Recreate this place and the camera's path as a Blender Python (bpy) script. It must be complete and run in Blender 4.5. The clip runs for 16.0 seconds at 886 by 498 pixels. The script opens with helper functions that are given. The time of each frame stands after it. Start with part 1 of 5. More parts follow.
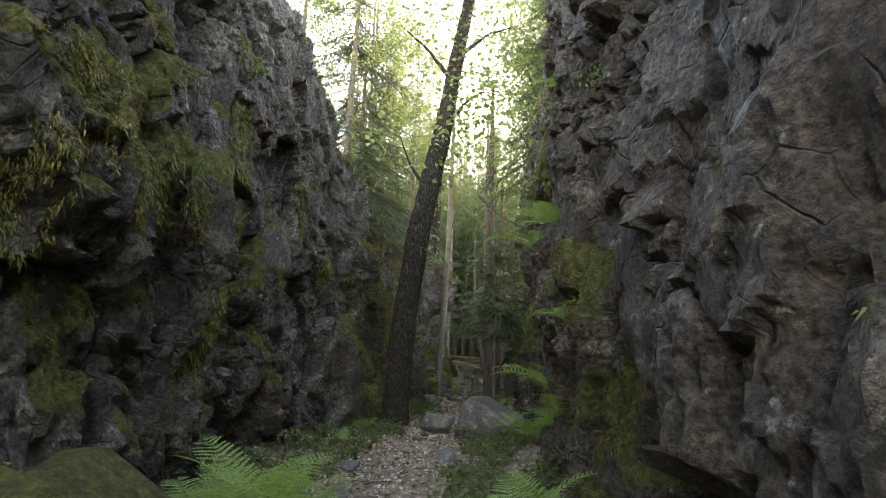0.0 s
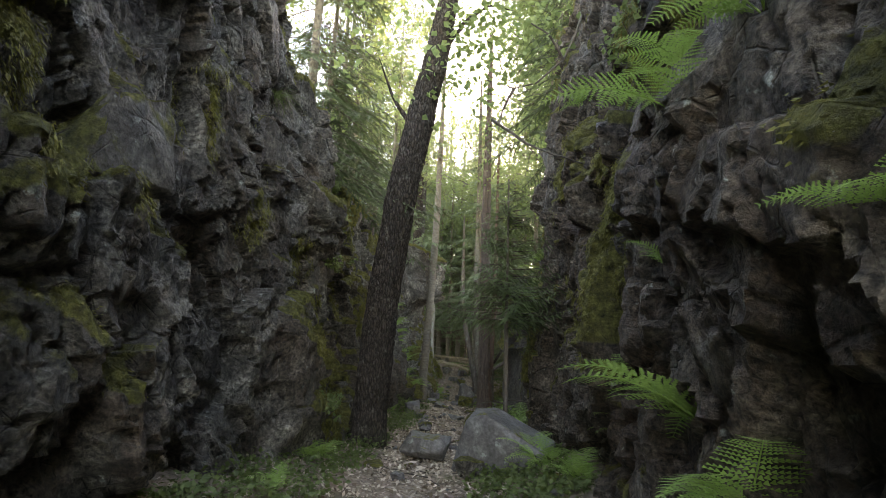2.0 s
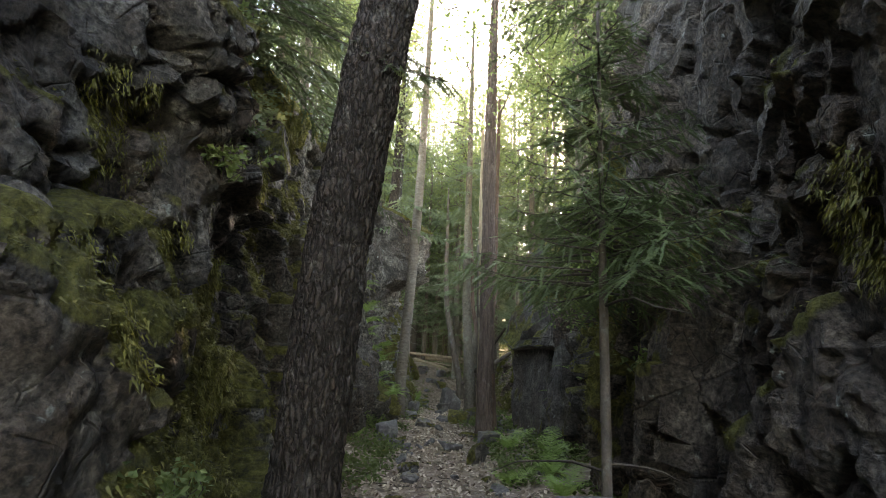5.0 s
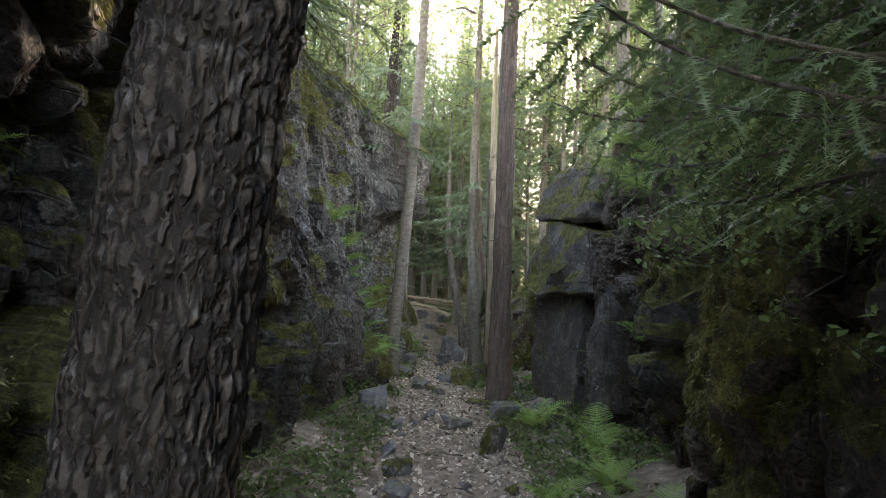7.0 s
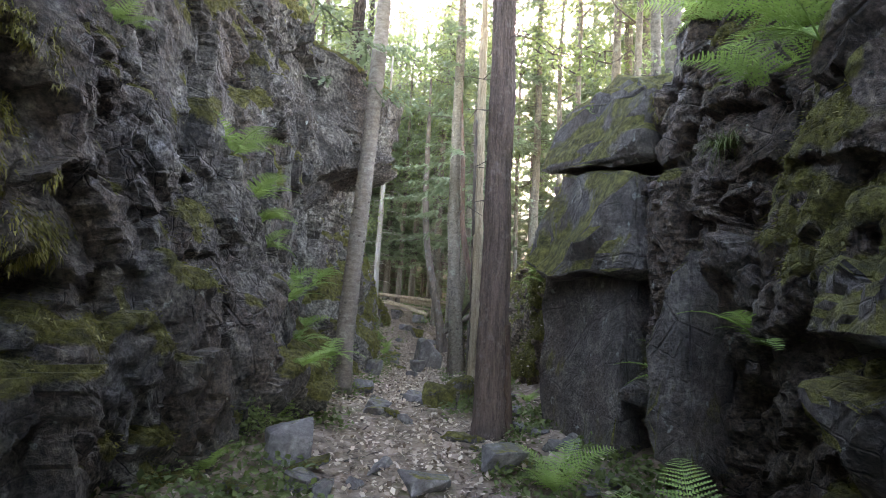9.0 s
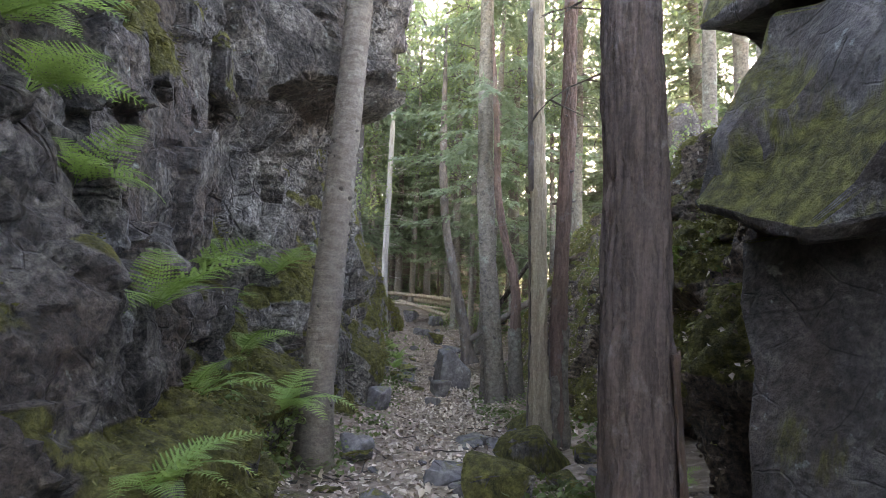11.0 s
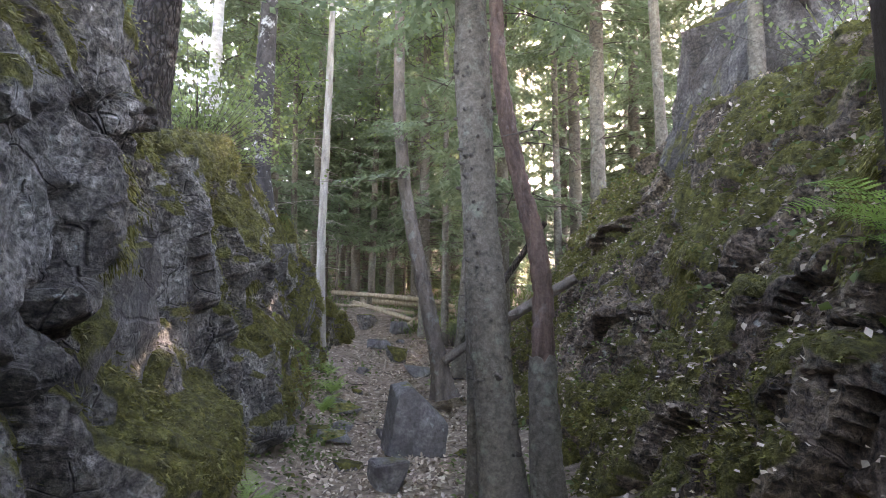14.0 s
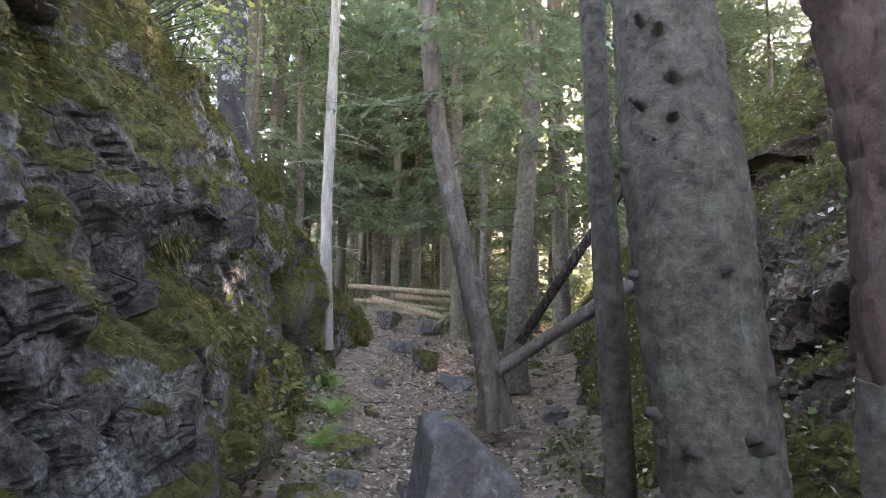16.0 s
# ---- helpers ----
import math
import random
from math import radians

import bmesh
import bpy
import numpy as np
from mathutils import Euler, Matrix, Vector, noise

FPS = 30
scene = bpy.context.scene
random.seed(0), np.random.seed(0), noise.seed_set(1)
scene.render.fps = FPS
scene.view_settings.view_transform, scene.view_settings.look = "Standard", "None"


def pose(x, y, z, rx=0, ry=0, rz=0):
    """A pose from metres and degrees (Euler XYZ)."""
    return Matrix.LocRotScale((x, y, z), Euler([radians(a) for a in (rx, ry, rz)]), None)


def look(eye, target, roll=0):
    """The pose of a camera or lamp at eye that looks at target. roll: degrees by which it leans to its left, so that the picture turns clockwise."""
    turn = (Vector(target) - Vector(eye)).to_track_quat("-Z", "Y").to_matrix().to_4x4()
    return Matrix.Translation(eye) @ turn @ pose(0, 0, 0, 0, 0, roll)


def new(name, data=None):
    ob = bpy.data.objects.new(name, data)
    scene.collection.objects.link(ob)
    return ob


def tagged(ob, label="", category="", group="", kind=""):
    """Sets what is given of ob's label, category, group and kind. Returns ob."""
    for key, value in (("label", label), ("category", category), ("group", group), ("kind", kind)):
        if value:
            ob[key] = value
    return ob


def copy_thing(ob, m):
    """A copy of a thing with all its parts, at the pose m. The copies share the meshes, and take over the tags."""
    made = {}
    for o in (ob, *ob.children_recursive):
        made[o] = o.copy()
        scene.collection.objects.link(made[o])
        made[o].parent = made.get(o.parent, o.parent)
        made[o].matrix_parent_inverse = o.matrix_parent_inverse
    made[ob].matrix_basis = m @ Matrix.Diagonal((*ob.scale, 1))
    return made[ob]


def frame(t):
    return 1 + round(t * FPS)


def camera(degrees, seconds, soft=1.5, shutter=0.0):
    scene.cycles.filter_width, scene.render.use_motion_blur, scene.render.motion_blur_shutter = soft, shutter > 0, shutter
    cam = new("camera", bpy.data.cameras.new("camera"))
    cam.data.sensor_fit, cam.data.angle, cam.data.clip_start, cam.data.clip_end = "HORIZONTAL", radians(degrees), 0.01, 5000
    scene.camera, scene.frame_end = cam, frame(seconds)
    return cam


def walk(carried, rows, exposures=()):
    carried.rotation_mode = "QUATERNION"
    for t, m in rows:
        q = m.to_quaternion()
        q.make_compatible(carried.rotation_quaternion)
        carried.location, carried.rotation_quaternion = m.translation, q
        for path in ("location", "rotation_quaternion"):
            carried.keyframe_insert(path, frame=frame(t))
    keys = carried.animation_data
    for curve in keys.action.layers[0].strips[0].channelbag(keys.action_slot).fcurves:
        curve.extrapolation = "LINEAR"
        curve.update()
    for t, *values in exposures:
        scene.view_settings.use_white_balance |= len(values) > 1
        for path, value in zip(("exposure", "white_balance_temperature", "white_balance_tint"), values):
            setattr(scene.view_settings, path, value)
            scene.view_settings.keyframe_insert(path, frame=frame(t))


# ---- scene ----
cam = camera(77.3, 16.0, soft=0.85)
PATH = [
    (0, (0.073, -0.157, 1.2), (0.058, 1.795, 1.635), 2.0),
    (0.5, (0.027, 0.571, 1.113), (0.005, 2.522, 1.553), 2.2),
    (1, (-0.056, 1.461, 1.082), (-0.028, 3.412, 1.523), 2.1),
    (1.5, (-0.106, 2.255, 1.099), (-0.079, 4.206, 1.535), 2.2),
    (2, (-0.1, 3.001, 1.216), (-0.049, 4.952, 1.656), 2.3),
    (2.5, (-0.065, 3.818, 1.261), (-0.017, 5.77, 1.694), 2.2),
    (3, (-0.066, 4.552, 1.292), (0.019, 6.502, 1.726), 2.1),
    (3.5, (-0.233, 5.28, 1.196), (-0.114, 7.228, 1.635), 2.1),
    (4, (-0.35, 6.004, 1.181), (-0.226, 7.951, 1.621), 1.9),
    (4.2, (-0.391, 6.33, 1.215), (-0.257, 8.277, 1.652), 1.9),
    (6.3, (-0.084, 8.898, 1.575), (0.081, 10.845, 2.0), 2.9),
    (6.5, (-0.084, 9.184, 1.554), (0.075, 11.139, 1.948), 3.2),
    (7, (-0.14, 9.911, 1.564), (0.027, 11.89, 1.794), 3.0),
    (7.5, (-0.109, 10.548, 1.585), (0.078, 12.526, 1.814), 3.1),
    (8, (-0.048, 11.179, 1.605), (0.138, 13.156, 1.844), 3.1),
    (8.5, (0.136, 11.947, 1.487), (0.378, 13.918, 1.727), 3.1),
    (9, (0.278, 12.773, 1.453), (0.512, 14.744, 1.695), 3.2),
    (9.2, (0.329, 13.115, 1.456), (0.552, 15.086, 1.709), 3.4),
    (11.3, (0.47, 16.729, 1.557), (0.655, 18.707, 1.791), 1.9),
    (11.5, (0.516, 17.06, 1.571), (0.704, 19.037, 1.807), 1.7),
    (12, (0.663, 17.858, 1.614), (0.969, 19.821, 1.851), 1.2),
    (12.5, (0.794, 18.682, 1.699), (1.106, 20.644, 1.93), 0.8),
    (13, (0.92, 19.513, 1.784), (1.255, 21.471, 2.017), 0.9),
    (13.5, (1.045, 20.23, 1.76), (1.37, 22.189, 1.996), 0.8),
    (14, (1.132, 20.993, 1.639), (1.42, 22.958, 1.88), 0.8),
    (14.5, (1.263, 21.665, 1.676), (1.547, 23.63, 1.913), 0.6),
    (15, (1.323, 22.354, 1.593), (1.603, 24.319, 1.835), 0.5),
    (15.5, (1.366, 23.076, 1.562), (1.638, 25.042, 1.805), 0.5),
    (16, (1.271, 23.767, 1.49), (1.468, 25.741, 1.74), 0.5),
]
walk(cam, [(t, look(eye, target, roll)) for t, eye, target, roll in PATH], [(0.0, 3.95, 9700, 18), (4.0, 4.35, 9700, 18), (6.5, 4.45, 8700, 20), (7.5, 4.9, 8450, 23), (9.0, 5.2, 8150, 26), (12.0, 5.2, 8050, 30), (13.0, 5.25, 7950, 31), (16.0, 5.42, 7950, 31)])

# ---- light ----
SUN_AZ, SUN_EL = 23.0, 24.0          # degrees: to the right of +y, above the horizon
world = bpy.data.worlds.new("sky")
scene.world = world
world.use_nodes = True
wn = world.node_tree.nodes
sky = wn.new("ShaderNodeTexSky")
sky.sky_type, sky.sun_disc = "NISHITA", False
sky.sun_elevation, sky.sun_rotation = radians(SUN_EL), radians(SUN_AZ)
sky.air_density, sky.dust_density, sky.ozone_density = 1.0, 0.5, 0.6
wn["Background"].inputs["Strength"].default_value = 0.15
world.node_tree.links.new(sky.outputs[0], wn["Background"].inputs["Color"])
sun = new("sun", bpy.data.lights.new("sun", "SUN"))
sun.data.energy, sun.data.angle, sun.data.color = 1.5, radians(0.6), (1.0, 0.9, 0.74)
az, el = radians(SUN_AZ), radians(SUN_EL)
sun.matrix_world = look((0, 0, 0), (-math.sin(az) * math.cos(el), -math.cos(az) * math.cos(el), -math.sin(el)))


# ---- materials ----
def mat(name, rough=0.8, spec=0.3):
    m = bpy.data.materials.new(name)
    m.use_nodes = True
    b = m.node_tree.nodes["Principled BSDF"]
    b.inputs["Roughness"].default_value = rough
    b.inputs["Specular IOR Level"].default_value = spec
    return m, m.node_tree.nodes, m.node_tree.links, b


def coords(n, l, scale=(1, 1, 1)):
    tc, mp = n.new("ShaderNodeTexCoord"), n.new("ShaderNodeMapping")
    mp.inputs["Scale"].default_value = scale
    l.new(tc.outputs["Object"], mp.inputs["Vector"])
    return mp.outputs[0]


def noise_node(n, l, vec, scale, detail=6, rough=0.6, dist=0.0):
    t = n.new("ShaderNodeTexNoise")
    t.inputs["Scale"].default_value, t.inputs["Detail"].default_value = scale, detail
    t.inputs["Roughness"].default_value, t.inputs["Distortion"].default_value = rough, dist
    l.new(vec, t.inputs["Vector"])
    return t.outputs["Fac"]


def ramp(n, l, fac, stops):
    r = n.new("ShaderNodeValToRGB")
    e = r.color_ramp.elements
    while len(e) < len(stops):
        e.new(0.5)
    for k, (p, c) in zip(e, stops):
        k.position = p
        k.color = (*c, 1) if len(c) == 3 else c
    l.new(fac, r.inputs[0])
    return r.outputs[0]


def step(n, l, fac, lo, hi):
    r = n.new("ShaderNodeMapRange")
    r.interpolation_type = "SMOOTHSTEP"
    r.inputs[1].default_value, r.inputs[2].default_value = lo, hi
    l.new(fac, r.inputs[0])
    return r.outputs[0]


def calc(n, l, op, a, b):
    m = n.new("ShaderNodeMath")
    m.operation = op
    for k, v in enumerate((a, b)):
        if isinstance(v, (int, float)):
            m.inputs[k].default_value = v
        else:
            l.new(v, m.inputs[k])
    return m.outputs[0]


def mix(n, l, fac, a, b, blend="MIX"):
    m = n.new("ShaderNodeMix")
    m.data_type, m.blend_type = "RGBA", blend
    for k, v in ((0, fac), (6, a), (7, b)):
        if isinstance(v, (int, float)):
            m.inputs[k].default_value = v
        elif isinstance(v, tuple):
            m.inputs[k].default_value = (*v, 1)
        else:
            l.new(v, m.inputs[k])
    return m.outputs[2]


def bump(n, l, b, height, strength, dist):
    k = n.new("ShaderNodeBump")
    k.inputs["Strength"].default_value, k.inputs["Distance"].default_value = strength, dist
    l.new(height, k.inputs["Height"])
    l.new(k.outputs[0], b.inputs["Normal"])


def rock_mat(name, moss=0.5, dark=(0.05, 0.045, 0.042), light=(0.27, 0.255, 0.25), soil=0.5, split=1.0, faces=False, relief=0.06, busy=1.0):
    """Fractured dark rock with grey lichen, brown stains, and moss on what faces up and in patches."""
    m, n, l, b = mat(name, 0.75, 0.35)
    v = coords(n, l)
    big, mid, fine = noise_node(n, l, v, 0.55, 5), noise_node(n, l, v, 3.0, 8, 0.65), noise_node(n, l, v, 28, 6, 0.7)
    c = ramp(n, l, mid, [(0.32, dark), (0.5, tuple(0.65 * p + 0.35 * q for p, q in zip(dark, light))), (0.68, light)])
    c = mix(n, l, step(n, l, noise_node(n, l, v, 1.3, 7, 0.7), 0.57, 0.74), c, (0.27, 0.27, 0.275))
    stain = calc(n, l, "MULTIPLY", step(n, l, noise_node(n, l, coords(n, l, (1.2, 1.2, 0.35)), 1.6, 6), 0.42, 0.62), 0.85 * soil)
    c = mix(n, l, stain, c, (0.075, 0.052, 0.038))
    spots = step(n, l, noise_node(n, l, v, 9, 4, 0.6), 0.64, 0.7)
    c = mix(n, l, calc(n, l, "MULTIPLY", spots, 0.55), c, (0.30, 0.33, 0.31))
    mott = noise_node(n, l, v, 11, 7, 0.75, 0.6)
    c = mix(n, l, 0.85 * busy, c, ramp(n, l, mott, [(0.34, (0.35, 0.33, 0.31)), (0.5, (0.95, 0.93, 0.9)), (0.66, (1.7, 1.68, 1.62))]), "MULTIPLY")
    c = mix(n, l, 0.85 * busy, c, ramp(n, l, fine, [(0.36, (0.12, 0.12, 0.12)), (0.64, (1.95, 1.95, 1.9))]), "MULTIPLY")
    wob, add = n.new("ShaderNodeTexNoise"), n.new("ShaderNodeVectorMath")
    wob.inputs["Scale"].default_value, wob.inputs["Detail"].default_value = 2.5, 4
    l.new(v, wob.inputs["Vector"])
    add.operation = "MULTIPLY_ADD"
    add.inputs[1].default_value = (0.12, 0.12, 0.12)
    l.new(wob.outputs["Color"], add.inputs[0])
    l.new(v, add.inputs[2])
    crack = 1.0
    for sc, width in ((1.3, 0.022), (4.2, 0.03)):
        vo = n.new("ShaderNodeTexVoronoi")
        vo.feature = "DISTANCE_TO_EDGE"
        vo.inputs["Scale"].default_value = sc
        l.new(add.outputs[0], vo.inputs["Vector"])
        gap = step(n, l, vo.outputs["Distance"], 0.0, width)
        gap = calc(n, l, "MAXIMUM", gap, step(n, l, noise_node(n, l, v, sc * 0.8, 2), 0.42, 0.50))
        crack = calc(n, l, "MULTIPLY", crack, gap)
    cell = n.new("ShaderNodeTexVoronoi")
    cell.inputs["Scale"].default_value = 6.0
    l.new(add.outputs[0], cell.inputs["Vector"])
    bits = n.new("ShaderNodeSeparateColor")
    l.new(cell.outputs["Color"], bits.inputs[0])
    c = mix(n, l, 0.45 * busy, c, ramp(n, l, bits.outputs[0], [(0.0, (0.62, 0.61, 0.6)), (1.0, (1.4, 1.37, 1.34))]), "MULTIPLY")
    crack = calc(n, l, "ADD", calc(n, l, "MULTIPLY", crack, split), 1.0 - split)
    c = mix(n, l, crack, (0.03, 0.026, 0.023), c)
    grown = noise_node(n, l, v, 14, 6, 0.7)
    if faces:
        att = n.new("ShaderNodeAttribute")
        att.attribute_name = "moss_cover"
        thin = calc(n, l, "MULTIPLY", step(n, l, noise_node(n, l, coords(n, l, (1, 1, 0.5)), 1.6, 8, 0.7), 0.56, 0.70), 0.30 * moss)
        cover = calc(n, l, "ADD", calc(n, l, "MULTIPLY", att.outputs["Fac"], 0.85), thin)
        cover = step(n, l, calc(n, l, "ADD", cover, calc(n, l, "MULTIPLY", grown, 0.6)), 0.58, 0.80)
    else:
        geo, sep = n.new("ShaderNodeNewGeometry"), n.new("ShaderNodeSeparateXYZ")
        l.new(geo.outputs["Normal"], sep.inputs[0])
        up = calc(n, l, "MULTIPLY", sep.outputs[2], 0.62)
        patch = noise_node(n, l, coords(n, l, (1, 1, 0.6)), 1.1, 9, 0.72, 0.4)
        zone = calc(n, l, "MULTIPLY", noise_node(n, l, v, 0.45, 3), 0.45)
        cover = step(n, l, calc(n, l, "ADD", calc(n, l, "ADD", up, zone), calc(n, l, "ADD", patch, (moss - 0.95) * 0.5)), 0.60, 0.72)
    mc = ramp(n, l, noise_node(n, l, v, 13, 8, 0.75), [(0.34, (0.032, 0.031, 0.01)), (0.5, (0.11, 0.105, 0.026)), (0.68, (0.25, 0.23, 0.06))])
    l.new(mix(n, l, cover, c, mc), b.inputs["Base Color"])
    h = calc(n, l, "ADD", fine, calc(n, l, "ADD", calc(n, l, "ADD", calc(n, l, "MULTIPLY", mid, 0.8), calc(n, l, "MULTIPLY", mott, 0.9)), calc(n, l, "ADD", calc(n, l, "MULTIPLY", crack, 1.2), calc(n, l, "MULTIPLY", bits.outputs[1], 0.4))))
    h = calc(n, l, "ADD", h, calc(n, l, "MULTIPLY", calc(n, l, "MULTIPLY", cover, noise_node(n, l, v, 60, 4, 0.8)), 1.4))
    bump(n, l, b, h, 1.0, relief)
    rr = calc(n, l, "ADD", calc(n, l, "MULTIPLY", cover, 0.3), ramp(n, l, mid, [(0.3, (0.5, 0.5, 0.5)), (0.7, (0.75, 0.75, 0.75))]))
    l.new(rr, b.inputs["Roughness"])
    return m


def soil_mat():
    m, n, l, b = mat("forest_soil", 0.9, 0.2)
    v = coords(n, l)
    c = ramp(n, l, noise_node(n, l, v, 7, 8, 0.7), [(0.3, (0.07, 0.051, 0.038)), (0.55, (0.25, 0.192, 0.148)), (0.75, (0.46, 0.38, 0.31))])
    green = step(n, l, noise_node(n, l, v, 0.8, 7, 0.7), 0.56, 0.7)
    c = mix(n, l, calc(n, l, "MULTIPLY", green, 0.7), c, ramp(n, l, noise_node(n, l, v, 14, 5), [(0.3, (0.02, 0.03, 0.008)), (0.7, (0.11, 0.13, 0.03))]))
    l.new(c, b.inputs["Base Color"])
    bump(n, l, b, noise_node(n, l, v, 25, 8, 0.75), 0.9, 0.03)
    return m


def bark_mat(name, dark, light, stretch=0.2, scale=9, lichen=0.3, lichen_c=(0.26, 0.28, 0.25), moss=0.0, plates=0.0):
    m, n, l, b = mat(name, 0.85, 0.2)
    v = coords(n, l, (1, 1, stretch))
    a, f = noise_node(n, l, v, scale, 8, 0.7, 0.3), noise_node(n, l, coords(n, l), 45, 6, 0.7)
    c = ramp(n, l, a, [(0.3, dark), (0.7, light)])
    c = mix(n, l, calc(n, l, "MULTIPLY", step(n, l, noise_node(n, l, coords(n, l), 5, 8, 0.7), 0.54, 0.66), lichen), c, lichen_c)
    if moss:
        geo = n.new("ShaderNodeTexCoord")
        sep = n.new("ShaderNodeSeparateXYZ")
        l.new(geo.outputs["Object"], sep.inputs[0])
        low = step(n, l, calc(n, l, "ADD", calc(n, l, "MULTIPLY", sep.outputs[2], -0.5), noise_node(n, l, coords(n, l), 3, 6)), 0.2, 0.5)
        c = mix(n, l, calc(n, l, "MULTIPLY", low, moss), c, (0.06, 0.075, 0.018))
    if plates:
        wob, add = n.new("ShaderNodeTexNoise"), n.new("ShaderNodeVectorMath")
        wob.inputs["Scale"].default_value, wob.inputs["Detail"].default_value = 7.0, 3
        add.operation = "MULTIPLY_ADD"
        add.inputs[1].default_value = (0.06, 0.06, 0.06)
        l.new(coords(n, l), wob.inputs["Vector"])
        l.new(wob.outputs["Color"], add.inputs[0])
        l.new(coords(n, l, (1, 1, 0.27)), add.inputs[2])
        vo = n.new("ShaderNodeTexVoronoi")
        vo.feature = "DISTANCE_TO_EDGE"
        vo.inputs["Scale"].default_value = plates
        l.new(add.outputs[0], vo.inputs["Vector"])
        ridge = step(n, l, vo.outputs["Distance"], 0.02, 0.30)
        c = mix(n, l, 0.9, c, ramp(n, l, ridge, [(0.0, (0.38, 0.36, 0.35)), (0.4, (1.0, 1.0, 1.0)), (1.0, (1.4, 1.38, 1.36))]), "MULTIPLY")
        a = calc(n, l, "ADD", calc(n, l, "MULTIPLY", ridge, 1.6), calc(n, l, "MULTIPLY", a, 0.6))
    c = mix(n, l, 0.6, c, ramp(n, l, f, [(0.3, (0.45, 0.45, 0.45)), (0.7, (1.2, 1.2, 1.2))]), "MULTIPLY")
    l.new(c, b.inputs["Base Color"])
    bump(n, l, b, calc(n, l, "ADD", a, calc(n, l, "MULTIPLY", f, 0.5)), 0.8, 0.02)
    return m


def leaf_mat(name, a, b_, trans=0.5, glow=(0.30, 0.36, 0.04)):
    """Thin leaves: light passes through them."""
    m, n, l, b = mat(name, 0.55, 0.3)
    geo = n.new("ShaderNodeNewGeometry")
    c = ramp(n, l, geo.outputs["Random Per Island"], [(0.0, a), (1.0, b_)])
    l.new(c, b.inputs["Base Color"])
    t, ms = n.new("ShaderNodeBsdfTranslucent"), n.new("ShaderNodeMixShader")
    l.new(mix(n, l, 0.5, c, glow), t.inputs["Color"])
    ms.inputs[0].default_value = trans
    l.new(b.outputs[0], ms.inputs[1])
    l.new(t.outputs[0], ms.inputs[2])
    l.new(ms.outputs[0], n["Material Output"].inputs["Surface"])
    return m


ROCK_L = rock_mat("mossy_rock", 0.52, (0.03, 0.026, 0.022), (0.205, 0.19, 0.172), 0.8, 0.5, True)
ROCK_R = rock_mat("brown_grey_rock", 0.44, (0.034, 0.026, 0.021), (0.195, 0.162, 0.138), 1.0, 0.5, True)
ROCK_LM = rock_mat("thickly_mossed_rock", 0.70, (0.065, 0.058, 0.051), (0.31, 0.295, 0.27), 0.65, 0.6, True)
BANK = rock_mat("mossy_bank", 0.75, (0.08, 0.06, 0.046), (0.28, 0.215, 0.165), 1.0, 0.2, True)
BLOCK_L = rock_mat("dark_rock_block", 0.50, (0.04, 0.035, 0.031), (0.22, 0.207, 0.19), 0.6, 0.35, busy=0.7)
BLOCK_R = rock_mat("grey_rock_block", 0.46, (0.04, 0.035, 0.031), (0.20, 0.183, 0.168), 0.6, 0.35, busy=0.6)
STONE = rock_mat("path_stone", -0.35, (0.06, 0.056, 0.055), (0.205, 0.2, 0.2), 0.25, 0.0, relief=0.012, busy=0.4)
MOSSY = rock_mat("moss_stone", 0.74, split=0.0)
SOIL = soil_mat()
BARK_DARK = bark_mat("furrowed_bark", (0.022, 0.018, 0.015), (0.068, 0.054, 0.045), 0.35, 16, 0.45, (0.17, 0.16, 0.14), 0.25, 24.0)
BARK_GREY = bark_mat("smooth_grey_bark", (0.09, 0.073, 0.058), (0.22, 0.188, 0.152), 2.2, 9, 0.5, (0.30, 0.28, 0.24), 0.4)
BARK_PEEL = bark_mat("shaggy_brown_bark", (0.034, 0.025, 0.021), (0.155, 0.113, 0.093), 0.07, 24, 0.4, (0.19, 0.17, 0.15))
BARK_RED = bark_mat("peeling_red_bark", (0.050, 0.032, 0.024), (0.165, 0.105, 0.078), 0.15, 12, 0.5, (0.16, 0.14, 0.125))
WOOD_PALE = bark_mat("bare_pale_wood", (0.17, 0.13, 0.085), (0.42, 0.345, 0.24), 0.08, 16, 0.4, (0.17, 0.13, 0.10))
WOOD_GREY = bark_mat("weathered_wood", (0.18, 0.16, 0.135), (0.42, 0.385, 0.34), 0.15, 14, 0.3, (0.25, 0.24, 0.22))
BARK_SPRUCE = bark_mat("spruce_bark", (0.05, 0.043, 0.034), (0.20, 0.172, 0.132), 1.1, 18, 0.55, (0.21, 0.225, 0.17))
BARK_BROWN = bark_mat("brown_bark", (0.05, 0.04, 0.033), (0.17, 0.14, 0.115), 0.3, 10, 0.4)
BARK_BIRCH = bark_mat("birch_bark", (0.30, 0.29, 0.27), (0.72, 0.70, 0.66), 2.5, 5, 0.2, (0.05, 0.045, 0.04))
BARK_BIRCH_DARK = bark_mat("old_birch_bark", (0.02, 0.018, 0.016), (0.09, 0.08, 0.075), 0.5, 8, 0.75, (0.55, 0.54, 0.52))
FERN = leaf_mat("fern_leaf", (0.15, 0.25, 0.07), (0.27, 0.40, 0.12), 0.45, (0.32, 0.46, 0.10))
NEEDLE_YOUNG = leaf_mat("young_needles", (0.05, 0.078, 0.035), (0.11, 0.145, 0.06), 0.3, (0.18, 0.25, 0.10))
